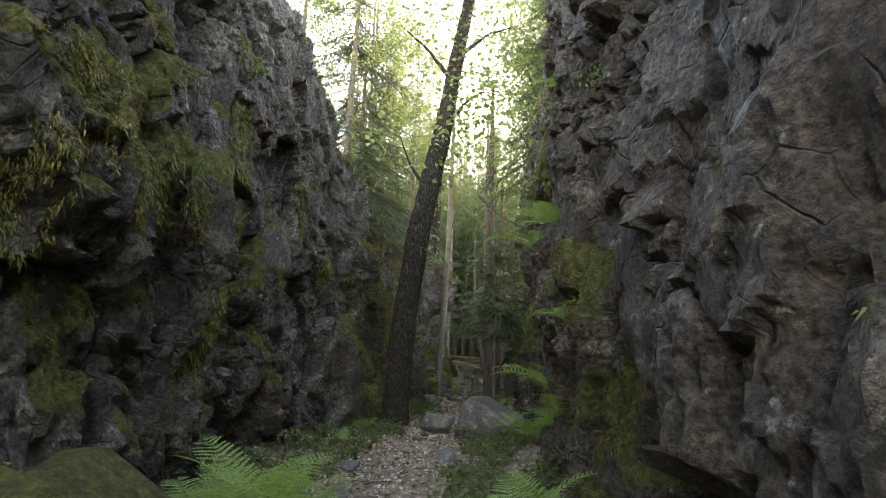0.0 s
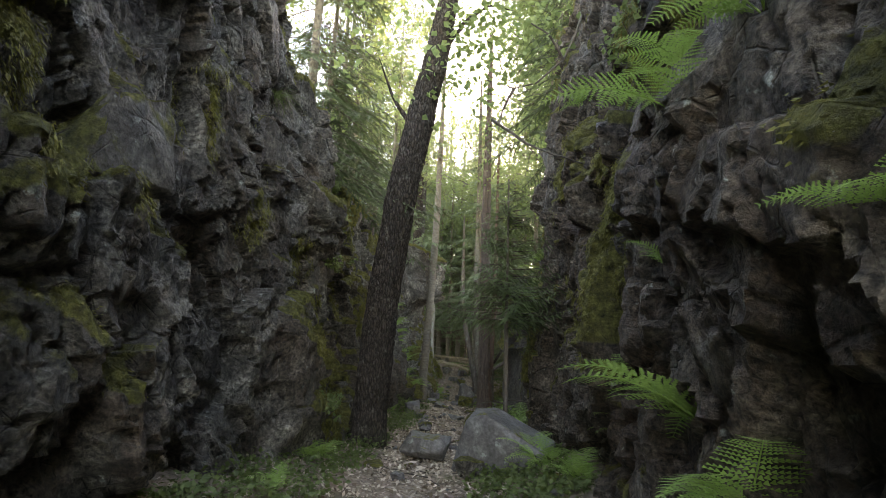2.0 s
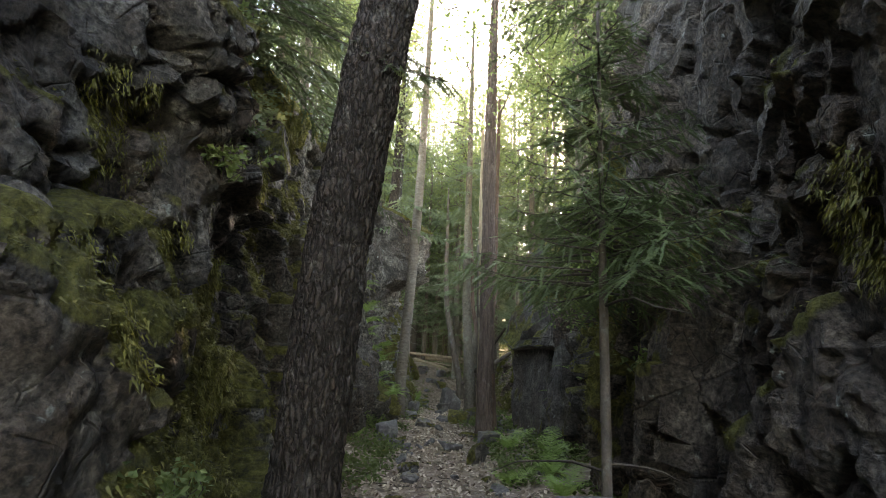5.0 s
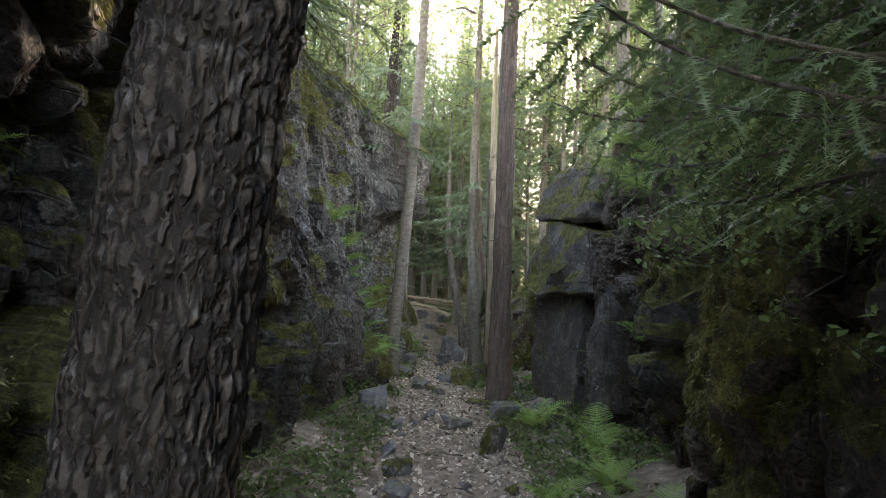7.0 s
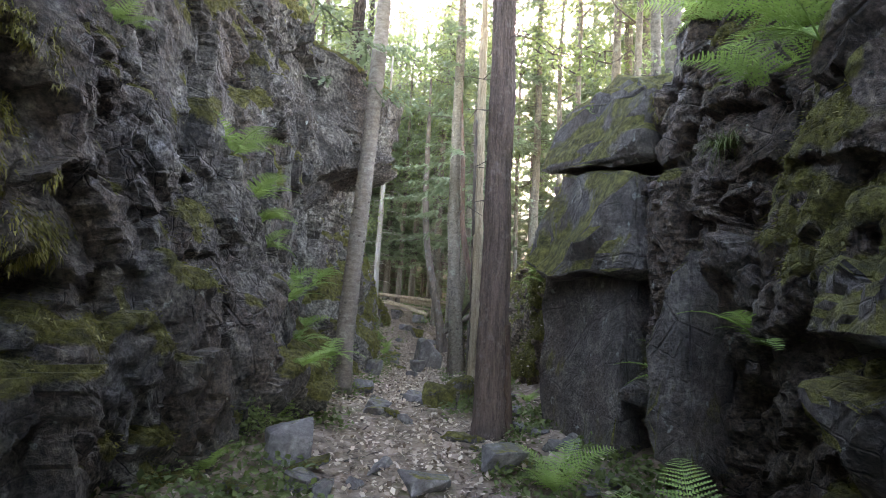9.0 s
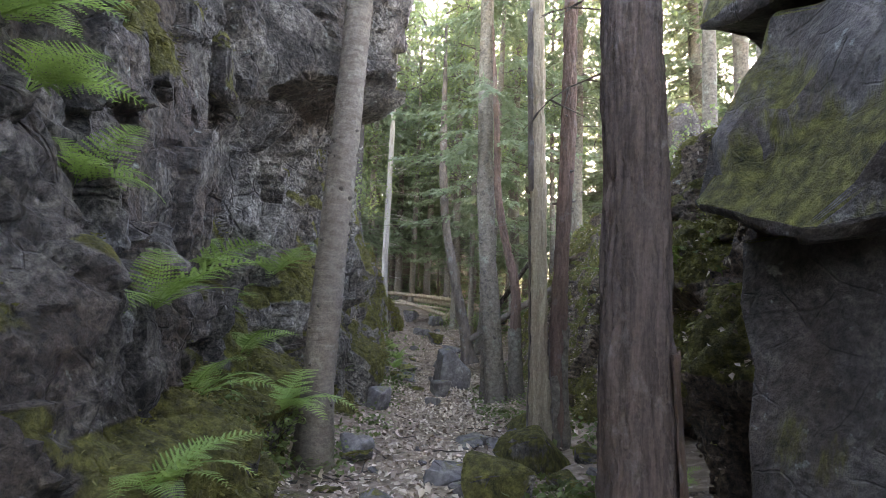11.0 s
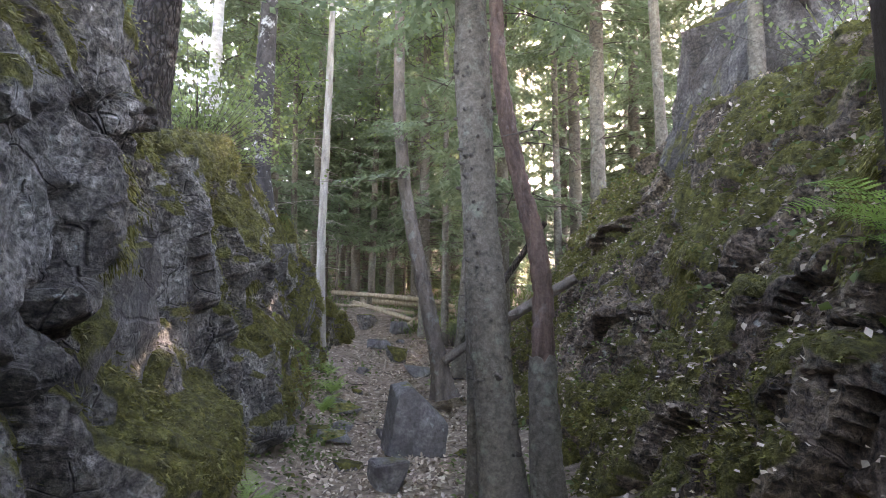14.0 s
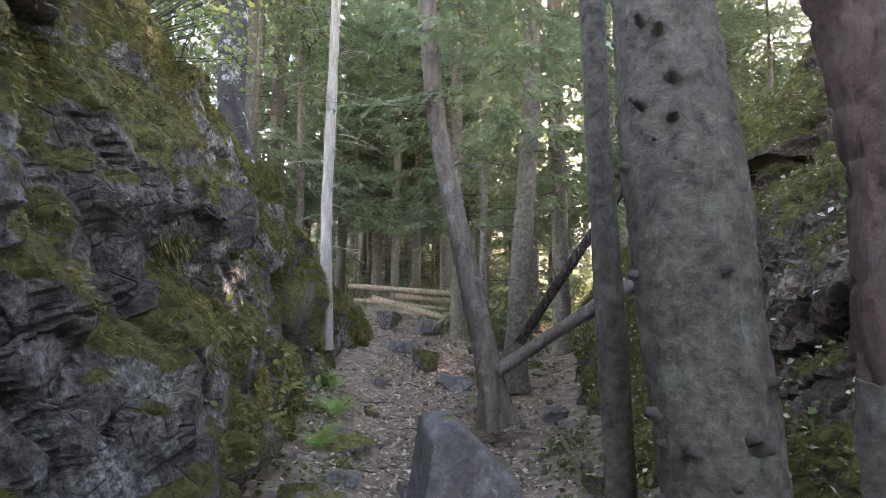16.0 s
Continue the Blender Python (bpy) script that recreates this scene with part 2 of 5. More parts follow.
# darker copy of the spruce needles: the rims' shade is put into the colour
NEEDLE_RIM = leaf_mat("shade_tinted_needles", (0.04, 0.06, 0.03), (0.09, 0.115, 0.055), 0.3, (0.13, 0.17, 0.07))
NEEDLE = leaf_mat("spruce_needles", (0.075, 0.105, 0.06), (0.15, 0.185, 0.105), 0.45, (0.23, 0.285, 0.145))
LEAF = leaf_mat("broad_leaf", (0.09, 0.13, 0.045), (0.19, 0.24, 0.09), 0.5, (0.25, 0.31, 0.12))
MOSS = leaf_mat("moss_tuft", (0.07, 0.066, 0.018), (0.22, 0.20, 0.055), 0.25, (0.2, 0.2, 0.05))
HERB = leaf_mat("herb_leaf", (0.055, 0.08, 0.03), (0.13, 0.165, 0.06), 0.4, (0.2, 0.26, 0.07))
LITTER = leaf_mat("dry_leaf", (0.10, 0.066, 0.042), (0.60, 0.49, 0.385), 0.1, (0.3, 0.2, 0.1))
TWIG = bark_mat("twig_bark", (0.05, 0.04, 0.033), (0.13, 0.11, 0.09), 0.3, 20, 0.3)


# ---- shape helpers ----
def unit(v):
    return v / np.maximum(np.linalg.norm(v, axis=-1, keepdims=True), 1e-6)


def rnd(c, k, seed):
    return np.modf(np.abs(np.sin(c[..., 0] * (127.1 + k) + c[..., 1] * (311.7 - k) + c[..., 2] * (74.7 + 2 * k) + seed * 17.13 + k * 5.7) * 43758.5453))[0]


def vnoise(p, seed=0):
    i = np.floor(p)
    f = p - i
    f = f * f * (3 - 2 * f)
    out = 0
    for a in (0, 1):
        for b in (0, 1):
            for c in (0, 1):
                w = (f[..., 0] if a else 1 - f[..., 0]) * (f[..., 1] if b else 1 - f[..., 1]) * (f[..., 2] if c else 1 - f[..., 2])
                out = out + w * rnd(i + (a, b, c), 0, seed)
    return out * 2 - 1


def fbm(p, octaves=4, seed=0):
    out, a = 0, 1.0
    for k in range(octaves):
        out = out + a * vnoise(p * 2.03 ** k + 7.7 * k, seed + k)
        a *= 0.5
    return out / 1.7


def facets(p, size, seed, blocky=False, step_share=0.6, tilt_share=1.5):
    """Broken planes: one tilted plane a cell, with the way to the cell's edge; blocky cells are bounded by straight joints."""
    q = p / np.array(size)
    base = np.floor(q)
    d1 = np.full(q.shape[:-1], 9.0)
    d2, val = d1.copy(), np.zeros(q.shape[:-1])
    for a in (-1, 0, 1):
        for b in (-1, 0, 1):
            for c in (-1, 0, 1):
                cell = base + (a, b, c)
                e = q - cell - 0.1 - 0.8 * np.stack([rnd(cell, k, seed) for k in (1, 2, 3)], -1)
                d = (0.15 * np.abs(e).sum(-1) + 0.85 * np.abs(e).max(-1)) ** 2 if blocky else (e * e).sum(-1)
                v = step_share * (rnd(cell, 4, seed) - 0.5)
                for k in range(3):
                    v = v + (rnd(cell, 5 + k, seed) - 0.5) * tilt_share * e[..., k]
                near = d < d1
                d2 = np.where(near, d1, np.minimum(d2, d))
                val, d1 = np.where(near, v, val), np.where(near, d, d1)
    return val, np.sqrt(d2) - np.sqrt(d1)


def mesh_object(name, verts, faces, material, parent=None, smooth=True, sharp=0):
    me = bpy.data.meshes.new(name)
    me.from_pydata(np.asarray(verts).tolist(), [], faces if isinstance(faces, list) else faces.tolist())
    me.polygons.foreach_set("use_smooth", [smooth] * len(me.polygons))
    if sharp:
        me.set_sharp_from_angle(angle=radians(sharp))
    me.materials.append(material)
    ob = new(name, me)
    ob.parent = parent
    return ob


def empty(name, x, y, z, rz=0.0, s=1.0):
    ob = new(name)
    ob.empty_display_size = 0.2
    ob.matrix_basis = pose(x, y, z, 0, 0, rz) @ Matrix.Scale(s, 4)
    return ob


def grid_faces(nu, nv):
    a = np.arange(nu * nv).reshape(nu, nv)
    return np.stack([a[:-1, :-1], a[1:, :-1], a[1:, 1:], a[:-1, 1:]], -1).reshape(-1, 4)


# ---- the plan ----
GY, GZ = [-60, -5, 0, 5, 9.4, 13, 17, 20, 24, 27, 29.3, 34, 38, 40, 50, 62, 95, 260], [-0.3, -0.15, -0.15, -0.05, 0.08, 0.08, 0.12, 0.28, 0.15, 0.08, 0.16, 0.7, 1.4, 1.8, 3.2, 6.5, 17, 30]
# left rock face: y, foot x, top x, height
LEFT = [(-10, -6.0, -7.0, 4.0), (-3.5, -2.8, -3.6, 5.3), (0, -2.2, -2.7, 6.2), (6, -2.1, -2.45, 6.4), (9.3, -1.8, -2.1, 5.8), (11, -1.42, -1.9, 5.2), (13, -1.5, -2.1, 4.9), (16, -1.2, -1.7, 4.9),
        (18, -0.85, -1.35, 5.2), (20.2, -0.75, -1.0, 5.5), (21.8, -0.4, -0.45, 5.3), (22.6, -0.2, -0.35, 4.5), (23.3, -0.1, -0.3, 4.1), (23.8, -0.08, -0.3, 3.4), (24.4, -0.05, -0.35, 3.15), (24.9, -0.02, -0.35, 2.85), (27.4, 0.25, -0.5, 3.6),
        (28.6, 0.36, -0.6, 3.6), (29.6, 0.42, -0.45, 3.45), (30.6, 0.45, -0.1, 3.0), (31.6, 0.5, 0.1, 2.55), (32.6, 0.55, 0.25, 2.0), (33.6, 0.8, 0.5, 1.65), (35.2, 1.1, 0.7, 1.7), (36.6, 0.6, 0.0, 1.8), (38.2, -0.8, -1.6, 1.9), (41, -2.5, -3.5, 2.2)]
# right rock face; its unseen rows below y = 0 stand close to block light
RIGHT = [(-10, 3.8, 4.6, 5.0), (-3.5, 1.7, 2.3, 5.8), (0, 1.15, 1.5, 6), (2, 1.15, 1.35, 6.4), (4.6, 1.15, 1.3, 6.5), (7.2, 1.3, 1.65, 6.5), (9, 1.6, 1.95, 6.5), (11.5, 1.7, 2.1, 6.6), (13, 1.85, 2.35, 6.4), (14.2, 2.3, 2.7, 6.0), (15.3, 2.6, 2.8, 4.9), (16.3, 2.6, 2.75, 4.2), (17.2, 2.5, 2.8, 3.9), (18.2, 2.4, 2.9, 3.8), (19.2, 2.3, 2.9, 3.6), (20.0, 2.4, 3.1, 3.2), (22, 2.6, 3.6, 3.2), (24.5, 2.75, 4.4, 3.6), (27, 3.0, 4.8, 3.85), (30, 3.5, 5.3, 3.75),
         (34, 4.3, 6.4, 3.3), (41, 6.5, 9.0, 2.6)]


def at(rows, k, y):
    return np.interp(y, [r[0] for r in rows], [r[k] for r in rows])


def floor_z(x, y):
    """Height of the ground sheet: the trail between the faces, the forest floor above and beyond them."""
    x, y = np.asarray(x, float), np.asarray(y, float)
    g = np.interp(y, GY, GZ)
    lf, rf = at(LEFT, 1, y), at(RIGHT, 1, y)
    t = np.clip((x - (lf + rf) / 2) / ((rf - lf) / 2), -1.3, 1.3)
    bank = 0.38 * np.clip(np.abs(t) - 0.35, 0, 1) ** 1.4
    p = np.stack([x, y, 0 * x], -1)
    z = g + bank + 0.05 * fbm(p * 1.3, 4, 3) + 0.018 * fbm(p * 6, 3, 9)
    gone = np.clip((y - 36) / 5, 0, 1)
    for rows, sign in ((LEFT, -1), (RIGHT, 1)):
        edge = np.maximum(sign * at(rows, 1, y), sign * at(rows, 2, y))
        out = sign * x - edge - 0.7
        h = at(rows, 3, y) - 0.12
        rise = (1 - gone) * np.clip(out / 0.5, 0, 1) * (h - (z - g)) + np.clip(out - 0.6, 0, 30) * 0.10
        z = z + np.where(out > 0, rise - np.where(out > 0, g, 0) * np.clip(out / 0.5, 0, 1) * (1 - gone), 0)
    return z + np.clip(np.hypot(x, y - 15) - 20, 0, 1) * 0.25 * fbm(p * 0.15, 3, 5)


def fz(x, y):
    return float(floor_z(np.array([x]), np.array([y]))[0])


def stand_z(x, y):
    """Where a plant stands: on the ground, or on the rock's rolled rim."""
    z = fz(x, y)
    for rows, sign in ((LEFT, -1), (RIGHT, 1)):
        edge = max(sign * float(at(rows, 1, y)), sign * float(at(rows, 2, y)))
        if 0.15 < sign * x - edge < 1.3 and y < 37:
            z = max(z, float(at(rows, 3, y)) - 0.1)
    return z


# bulges and hollows: y, z, half width, half height, depth
BULGE_L = [(2.6, 2.4, 0.9, 0.4, 0.25), (21.7, 4.35, 0.9, 0.95, 0.8), (21.2, 2.2, 1.0, 1.2, -0.3), (10.6, 3.2, 0.8, 0.5, 0.25), (9.7, 1.4, 0.6, 1.4, 0.25), (1.5, 0.3, 1.6, 0.5, 0.5), (5.2, 2.2, 0.7, 1.0, 0.2), (18.6, 1.0, 1.0, 0.8, 0.25), (19.9, 0.55, 1.7, 0.5, 0.35), (24.6, 0.6, 1.2, 0.5, 0.3), (27.6, 0.9, 1.6, 0.7, 0.25), (27.2, 2.4, 0.9, 0.5, 0.2)]
BULGE_R = [(2.6, 0.35, 0.75, 0.5, -0.5), (2.2, 1.3, 0.9, 0.9, 0.12), (18.3, 2.2, 1.1, 2.4, -0.4), (20.6, 2.0, 1.0, 0.4, 0.25), (20.8, 0.8, 0.9, 0.6, -0.2), (9.0, 3.0, 1.0, 1.2, 0.2), (27, 3.2, 0.9, 0.8, -0.3)]


def face_out(rows, sign, bulges, y, v, seed):
    """A rock face's points at y and at v, the part of its height."""
    g = np.interp(y, GY, GZ)
    h = at(rows, 3, y)
    z = g - 0.5 + (h - g + 0.5) * np.minimum(v, 1.0)
    lean = (at(rows, 2, y) - at(rows, 1, y)) * np.minimum(v, 1) ** 1.3
    x = at(rows, 1, y) + lean
    over = np.clip(v - 1.0, 0, 1)
    p = np.stack([x, y, z + over * 3], -1)
    w = p + 0.07 * np.stack([vnoise(p * 0.9, 41), vnoise(p * 0.9, 42), vnoise(p * 0.9, 43)], -1) + 0.018 * np.stack([vnoise(p * 5, 44), vnoise(p * 5, 45), vnoise(p * 5, 46)], -1)
    turn = 0.30 + 0.25 * np.floor(w[..., 1] / 3.7) % 0.6 - 0.25
    w = np.stack([w[..., 0], w[..., 1] * np.cos(turn) + w[..., 2] * np.sin(turn), w[..., 2] * np.cos(turn) - w[..., 1] * np.sin(turn)], -1)
    f1, c1 = facets(w, (1.5, 1.15, 1.7), seed, True, 0.8, 1.0)
    f2, c2 = facets(w, (0.8, 0.5, 0.72), seed + 1, True, 0.75, 1.1)
    f3, c3 = facets(w, (0.34, 0.2, 0.30), seed + 2, True, 0.7, 1.2)
    f4, c4 = facets(w, (0.12, 0.085, 0.11), seed + 3)
    split = np.clip(vnoise(p * 1.3, seed + 9) * 2.5 + 0.25, 0, 1)
    calm = np.clip(0.75 + 0.6 * vnoise(p * 0.8, seed + 13), 0.25, 1.2)
    out = 0.34 * f1 + 0.24 * f2 + calm * (0.13 * f3 + 0.04 * f4) + 0.16 * fbm(p * 0.5, 3, seed + 5) + 0.008 * fbm(p * 9, 3, seed + 6)
    out = out - split * (0.13 * np.exp(-(c1 / 0.035) ** 2) + 0.09 * np.exp(-(c2 / 0.05) ** 2) + 0.025 * np.exp(-(c3 / 0.08) ** 2))
    if sign < 0:
        out = out * (1 - 0.4 * np.clip((y - 24.0) / 2, 0, 1))
    if sign > 0:
        out = out * (1 - 0.25 * np.clip((y - 19.2) / 1.5, 0, 1)) + 0.16 * np.clip((y - 18.6) / 1.5, 0, 1) * fbm(p * 1.6, 4, 61)
    for by, bz, ry, rz, d in bulges:
        k = np.maximum(np.abs(y - by) / ry, np.abs(z - bz) / rz) + 0.25 * vnoise(p * 2.5, 77)
        out = out + d * np.clip(2.2 * (1.0 - k), 0, 1)
    out = out * (1 - 0.6 * np.clip(v - 0.97, 0, 0.1) * 10)
    x = x - sign * out + sign * over * 1.9
    z = z + 0.05 * f2 * (v < 1) - np.clip(over - 0.6, 0, 1) * 0.8 + over * 0.1 + 0.15 * over * fbm(p * 2, 3, 6)
    return np.stack([x, y, z], -1)


def soften(a, k):
    """A running mean over k cells both ways."""
    for axis in (0, 1):
        b = np.concatenate([np.repeat(a.take([0], axis), k, axis), a, np.repeat(a.take([-1], axis), k, axis)], axis)
        c = np.cumsum(b, axis)
        n = a.shape[axis]
        lo = np.concatenate([np.zeros_like(c.take([0], axis)), c.take(range(n - 1), axis)], axis)
        a = (c.take(range(2 * k, 2 * k + n), axis) - lo) / (2 * k + 1)
    return a


def rock_face(name, rows, sign, bulges, seed, material, label, far, far_y, spots, y0=-9.0, y1=40.5):
    """A face with cushions of moss on its ledges and in streaks below them; also returns its points and the cover of moss."""
    ys = np.concatenate([np.arange(y0, -0.5, 0.15), np.arange(-0.5, 24, 0.032), np.arange(24, 34, 0.038), np.arange(34, y1, 0.06)])
    vs = np.concatenate([np.linspace(0, 1, 190), 1 + np.linspace(0, 1, 18)[1:]])
    yy, vv = np.meshgrid(ys, vs, indexing="ij")
    pts = face_out(rows, sign, bulges, yy.ravel(), vv.ravel(), seed)
    g = pts.reshape(len(ys), len(vs), 3)
    n = unit(np.cross(np.gradient(g, axis=0), np.gradient(g, axis=1)))
    n = n * np.where(soften(n[..., :1], 4) * -sign > 0, 1, -1)
    ledge = soften(n[..., 2], 2)
    drip = np.zeros_like(ledge)
    for k in range(1, 26):
        drip[:, :-k] = np.maximum(drip[:, :-k], np.clip(ledge[:, k:], 0, 1) * (1 - k / 26))
    far_part = np.clip((g[..., 1] - far_y) / 2.5, 0, 1)
    patch = fbm(g * (0.8, 0.8, 0.5), 4, seed + 21)
    streak = fbm(g * (2.2, 3.2, 0.5), 4, seed + 22)
    cover = 0.95 * ledge + 0.62 * patch + drip * (0.12 + 0.65 * streak) + far_part * (0.32 if sign < 0 else 0.06) + 0.12 * fbm(g * 7, 3, seed + 23) - 0.26
    for sy, sz, ry, rz, gain in spots:
        cover = cover + gain * np.exp(-((g[..., 1] - sy) / ry) ** 2 - ((g[..., 2] - sz) / rz) ** 2)
    cover = np.clip(cover / 0.22, 0, 1)
    soft_cover = soften(cover, 1)
    lump = 0.6 + 0.5 * fbm(g * 6, 3, seed + 24)
    g = g + n * (soft_cover * lump * 0.055)[..., None]
    pts = g.reshape(-1, 3)
    f = grid_faces(len(ys), len(vs))
    ob = mesh_object(name, pts, f if sign > 0 else f[:, ::-1], material, sharp=24)
    ob.data.materials.append(far)
    idx = (pts[f[:, 0], 1] + 0.5 * vnoise(pts[f[:, 0]] * 1.5, 9) > far_y).astype(int)
    ob.data.polygons.foreach_set("material_index", idx.tolist())
    ob.data.attributes.new("moss_cover", "FLOAT", "POINT").data.foreach_set("value", soft_cover.ravel())
    return tagged(ob, label, "rock face", kind="structure"), g, soft_cover


# where moss grows thick: y, z, half width, half height, gain
MOSS_SPOTS_L = [(19.9, 0.7, 1.5, 0.7, 0.40), (11.7, 1.7, 0.5, 0.7, 0.40), (14.8, 2.4, 0.7, 0.9, 0.35), (3.6, 2.85, 1.0, 0.25, 0.35), (10.2, 3.0, 0.7, 0.5, 0.25), (13.8, 4.5, 0.8, 0.4, 0.40), (5.2, 1.8, 0.35, 1.1, 0.30), (22.6, 4.0, 0.6, 0.6, 0.35), (19.5, 3.0, 0.5, 0.5, 0.25)]
MOSS_SPOTS_R = [(6.3, 4.0, 0.7, 1.0, 0.30), (7.7, 3.0, 0.6, 0.8, 0.35), (13.0, 1.5, 0.7, 1.2, 0.45), (14.2, 2.6, 0.5, 0.7, 0.30), (20.6, 1.3, 0.9, 0.6, 0.25), (23.5, 2.6, 1.5, 0.6, 0.20), (5.0, 1.0, 0.4, 0.5, 0.25)]
# ground sheet
gx = np.concatenate([-np.geomspace(140, 9, 24), np.arange(-8.4, -3.2, 0.3), np.arange(-3.2, 6.6, 0.06), np.arange(6.6, 12, 0.35), np.geomspace(12, 140, 24)])
gy = np.concatenate([-np.geomspace(90, 4, 16), np.arange(-3, 33, 0.07), np.arange(33, 46, 0.2), np.geomspace(46, 260, 34)])
X, Y = np.meshgrid(gx, gy, indexing="ij")
ground = mesh_object("ground", np.stack([X.ravel(), Y.ravel(), floor_z(X.ravel(), Y.ravel())], -1), grid_faces(len(gx), len(gy)), SOIL)
tagged(ground, "brown trail of trodden soil and dead leaves between mossy banks", "ground", kind="structure")
wall_left, GL, CL = rock_face("wall_left", LEFT, -1, BULGE_L, 3, ROCK_L, "dark fractured rock face with moss on its ledges", ROCK_LM, 21.4, MOSS_SPOTS_L)
wall_right, GR, CR = rock_face("wall_right", RIGHT, 1, BULGE_R, 11, ROCK_R, "brown-grey fractured rock face with mossy ledges", BANK, 19.0, MOSS_SPOTS_R)


# ---- trees ----
def tube(path, radii, ns=24, step_len=0.1, rough=None):
    """A tapered tube along a smooth path; rough(angle, height) -> outward shift."""
    path, radii = np.array(path, float), np.array(radii, float)
    s = np.concatenate([[0], np.cumsum(np.linalg.norm(np.diff(path, axis=0), axis=1))])
    u = np.linspace(0, s[-1], max(4, int(s[-1] / step_len)))
    c = np.stack([np.interp(u, s, path[:, k]) for k in range(3)], -1)
    k = max(1, int(0.5 / step_len / 2))
    for _ in range(2):
        c[k:-k] = np.mean([c[k + d:len(c) - k + d] for d in range(-k, k + 1)], axis=0) if len(c) > 2 * k + 1 else c[k:-k]
    r = np.interp(u, s, radii)
    t = np.gradient(c, axis=0)
    t /= np.linalg.norm(t, axis=1)[:, None]
    a = np.cross(t, (0.3, 1.0, 0.1))
    a /= np.linalg.norm(a, axis=1)[:, None]
    b = np.cross(t, a)
    th = np.linspace(0, 2 * np.pi, ns, endpoint=False)
    T, U = np.meshgrid(th, u)
    R = np.repeat(r[:, None], ns, 1)
    if rough is not None:
        R = R + rough(T, U, R)
    v = c[:, None] + R[..., None] * (np.cos(T)[..., None] * a[:, None] + np.sin(T)[..., None] * b[:, None])
    n, i = len(u), np.arange(len(u) * ns).reshape(len(u), ns)
    j = np.roll(i, -1, axis=1)
    f = np.stack([i[:-1], j[:-1], j[1:], i[1:]], -1).reshape(-1, 4).tolist()
    f.append(i[-1].tolist())
    return v.reshape(-1, 3), f


def bark_rough(seed, deep, cell=(0.05, 0.16), flare=0.0):
    def run(T, U, R):
        p = np.stack([np.cos(T) * R, np.sin(T) * R, U], -1)
        w = p + 0.03 * np.stack([vnoise(p * 9, seed), vnoise(p * 9, seed + 1), vnoise(p * 3, seed + 2)], -1)
        f, c = facets(w, (cell[0], cell[0], cell[1]), seed)
        g, e = facets(w * (1, 1, 1) + 3.3, (cell[0] * 0.45, cell[0] * 0.45, cell[1] * 0.35), seed + 4)
        return deep * (0.9 * f + 0.5 * g - 1.2 * np.exp(-(c / 0.13) ** 2) - 0.35 * np.exp(-(e / 0.15) ** 2)) + 0.06 * R * fbm(p * 2.2, 3, seed) * 2 + flare * np.exp(-U / 0.22) * R * (0.7 + 0.5 * np.sin(T * 4 + seed) + 0.3 * np.sin(T * 7))
    return run


def tree(name, label, path, radii, material, ns=32, step_len=0.06, rough=None, category="tree", group=""):
    """A thing at the foot of the path, with its trunk; the path is in the world."""
    x, y, z = path[0]
    top = empty(name, x, y, z)
    v, f = tube([(p[0] - x, p[1] - y, p[2] - z) for p in path], radii, ns, step_len, rough)
    mesh_object("trunk", v, f, material, top)
    return tagged(top, label, category, group)


big = tree("leaning_tree", "large leaning tree with dark deeply furrowed bark beside the rock", [(-0.92, 11.72, 0.0), (-0.88, 11.74, 0.7), (-0.80, 11.75, 2.2), (-0.60, 11.75, 4.0), (-0.40, 11.75, 5.2), (-0.12, 11.75, 6.6), (0.10, 11.8, 8.2), (0.45, 11.9, 10.4), (0.8, 12.0, 14)],
           [0.30, 0.265, 0.26, 0.255, 0.24, 0.21, 0.18, 0.14, 0.05], BARK_DARK, 150, 0.016, bark_rough(2, 0.017, (0.042, 0.22), 0.35))
smooth = tree("grey_trunk_tree", "slim tree with smooth grey bark and small knots", [(-0.11, 20.87, 0.1), (-0.10, 20.87, 0.9), (-0.065, 20.87, 1.8), (0.02, 20.87, 3.3), (0.12, 20.9, 6), (0.2, 21, 13)],
              [0.175, 0.135, 0.128, 0.122, 0.11, 0.05], BARK_GREY, 48, 0.04, bark_rough(5, 0.005, (0.09, 0.05), 0.25))
redbark = tree("peeling_tree", "tree with reddish peeling bark in long strips", [(1.62, 18.72, -0.1), (1.60, 18.72, 0.5), (1.575, 18.72, 1.2), (1.59, 18.72, 2.0), (1.56, 18.72, 2.8), (1.57, 18.72, 4.0), (1.54, 18.72, 5.5), (1.6, 18.8, 12)],
               [0.26, 0.185, 0.162, 0.157, 0.15, 0.147, 0.14, 0.06], BARK_PEEL, 130, 0.02, bark_rough(8, 0.013, (0.03, 0.55), 0.3))
pale = tree("barkless_tree", "dead tree with bare pale wood and bark scraps", [(1.94, 21.55, 0.1), (1.91, 21.55, 1.2), (1.88, 21.55, 2.7), (1.84, 21.55, 4.2), (1.8, 21.55, 8)], [0.13, 0.085, 0.082, 0.08, 0.04], WOOD_PALE, 72, 0.02, bark_rough(12, 0.014, (0.035, 0.7), 0.2))
red2 = tree("red_stem_tree", "tree with smooth reddish-brown stem and torn bark", [(2.12, 21.62, 0.1), (2.10, 21.62, 1.0), (2.14, 21.6, 2.2), (2.20, 21.6, 3.4), (2.26, 21.62, 9)], [0.13, 0.095, 0.08, 0.078, 0.04], BARK_RED, 72, 0.02, bark_rough(15, 0.012, (0.05, 0.45), 0.2))
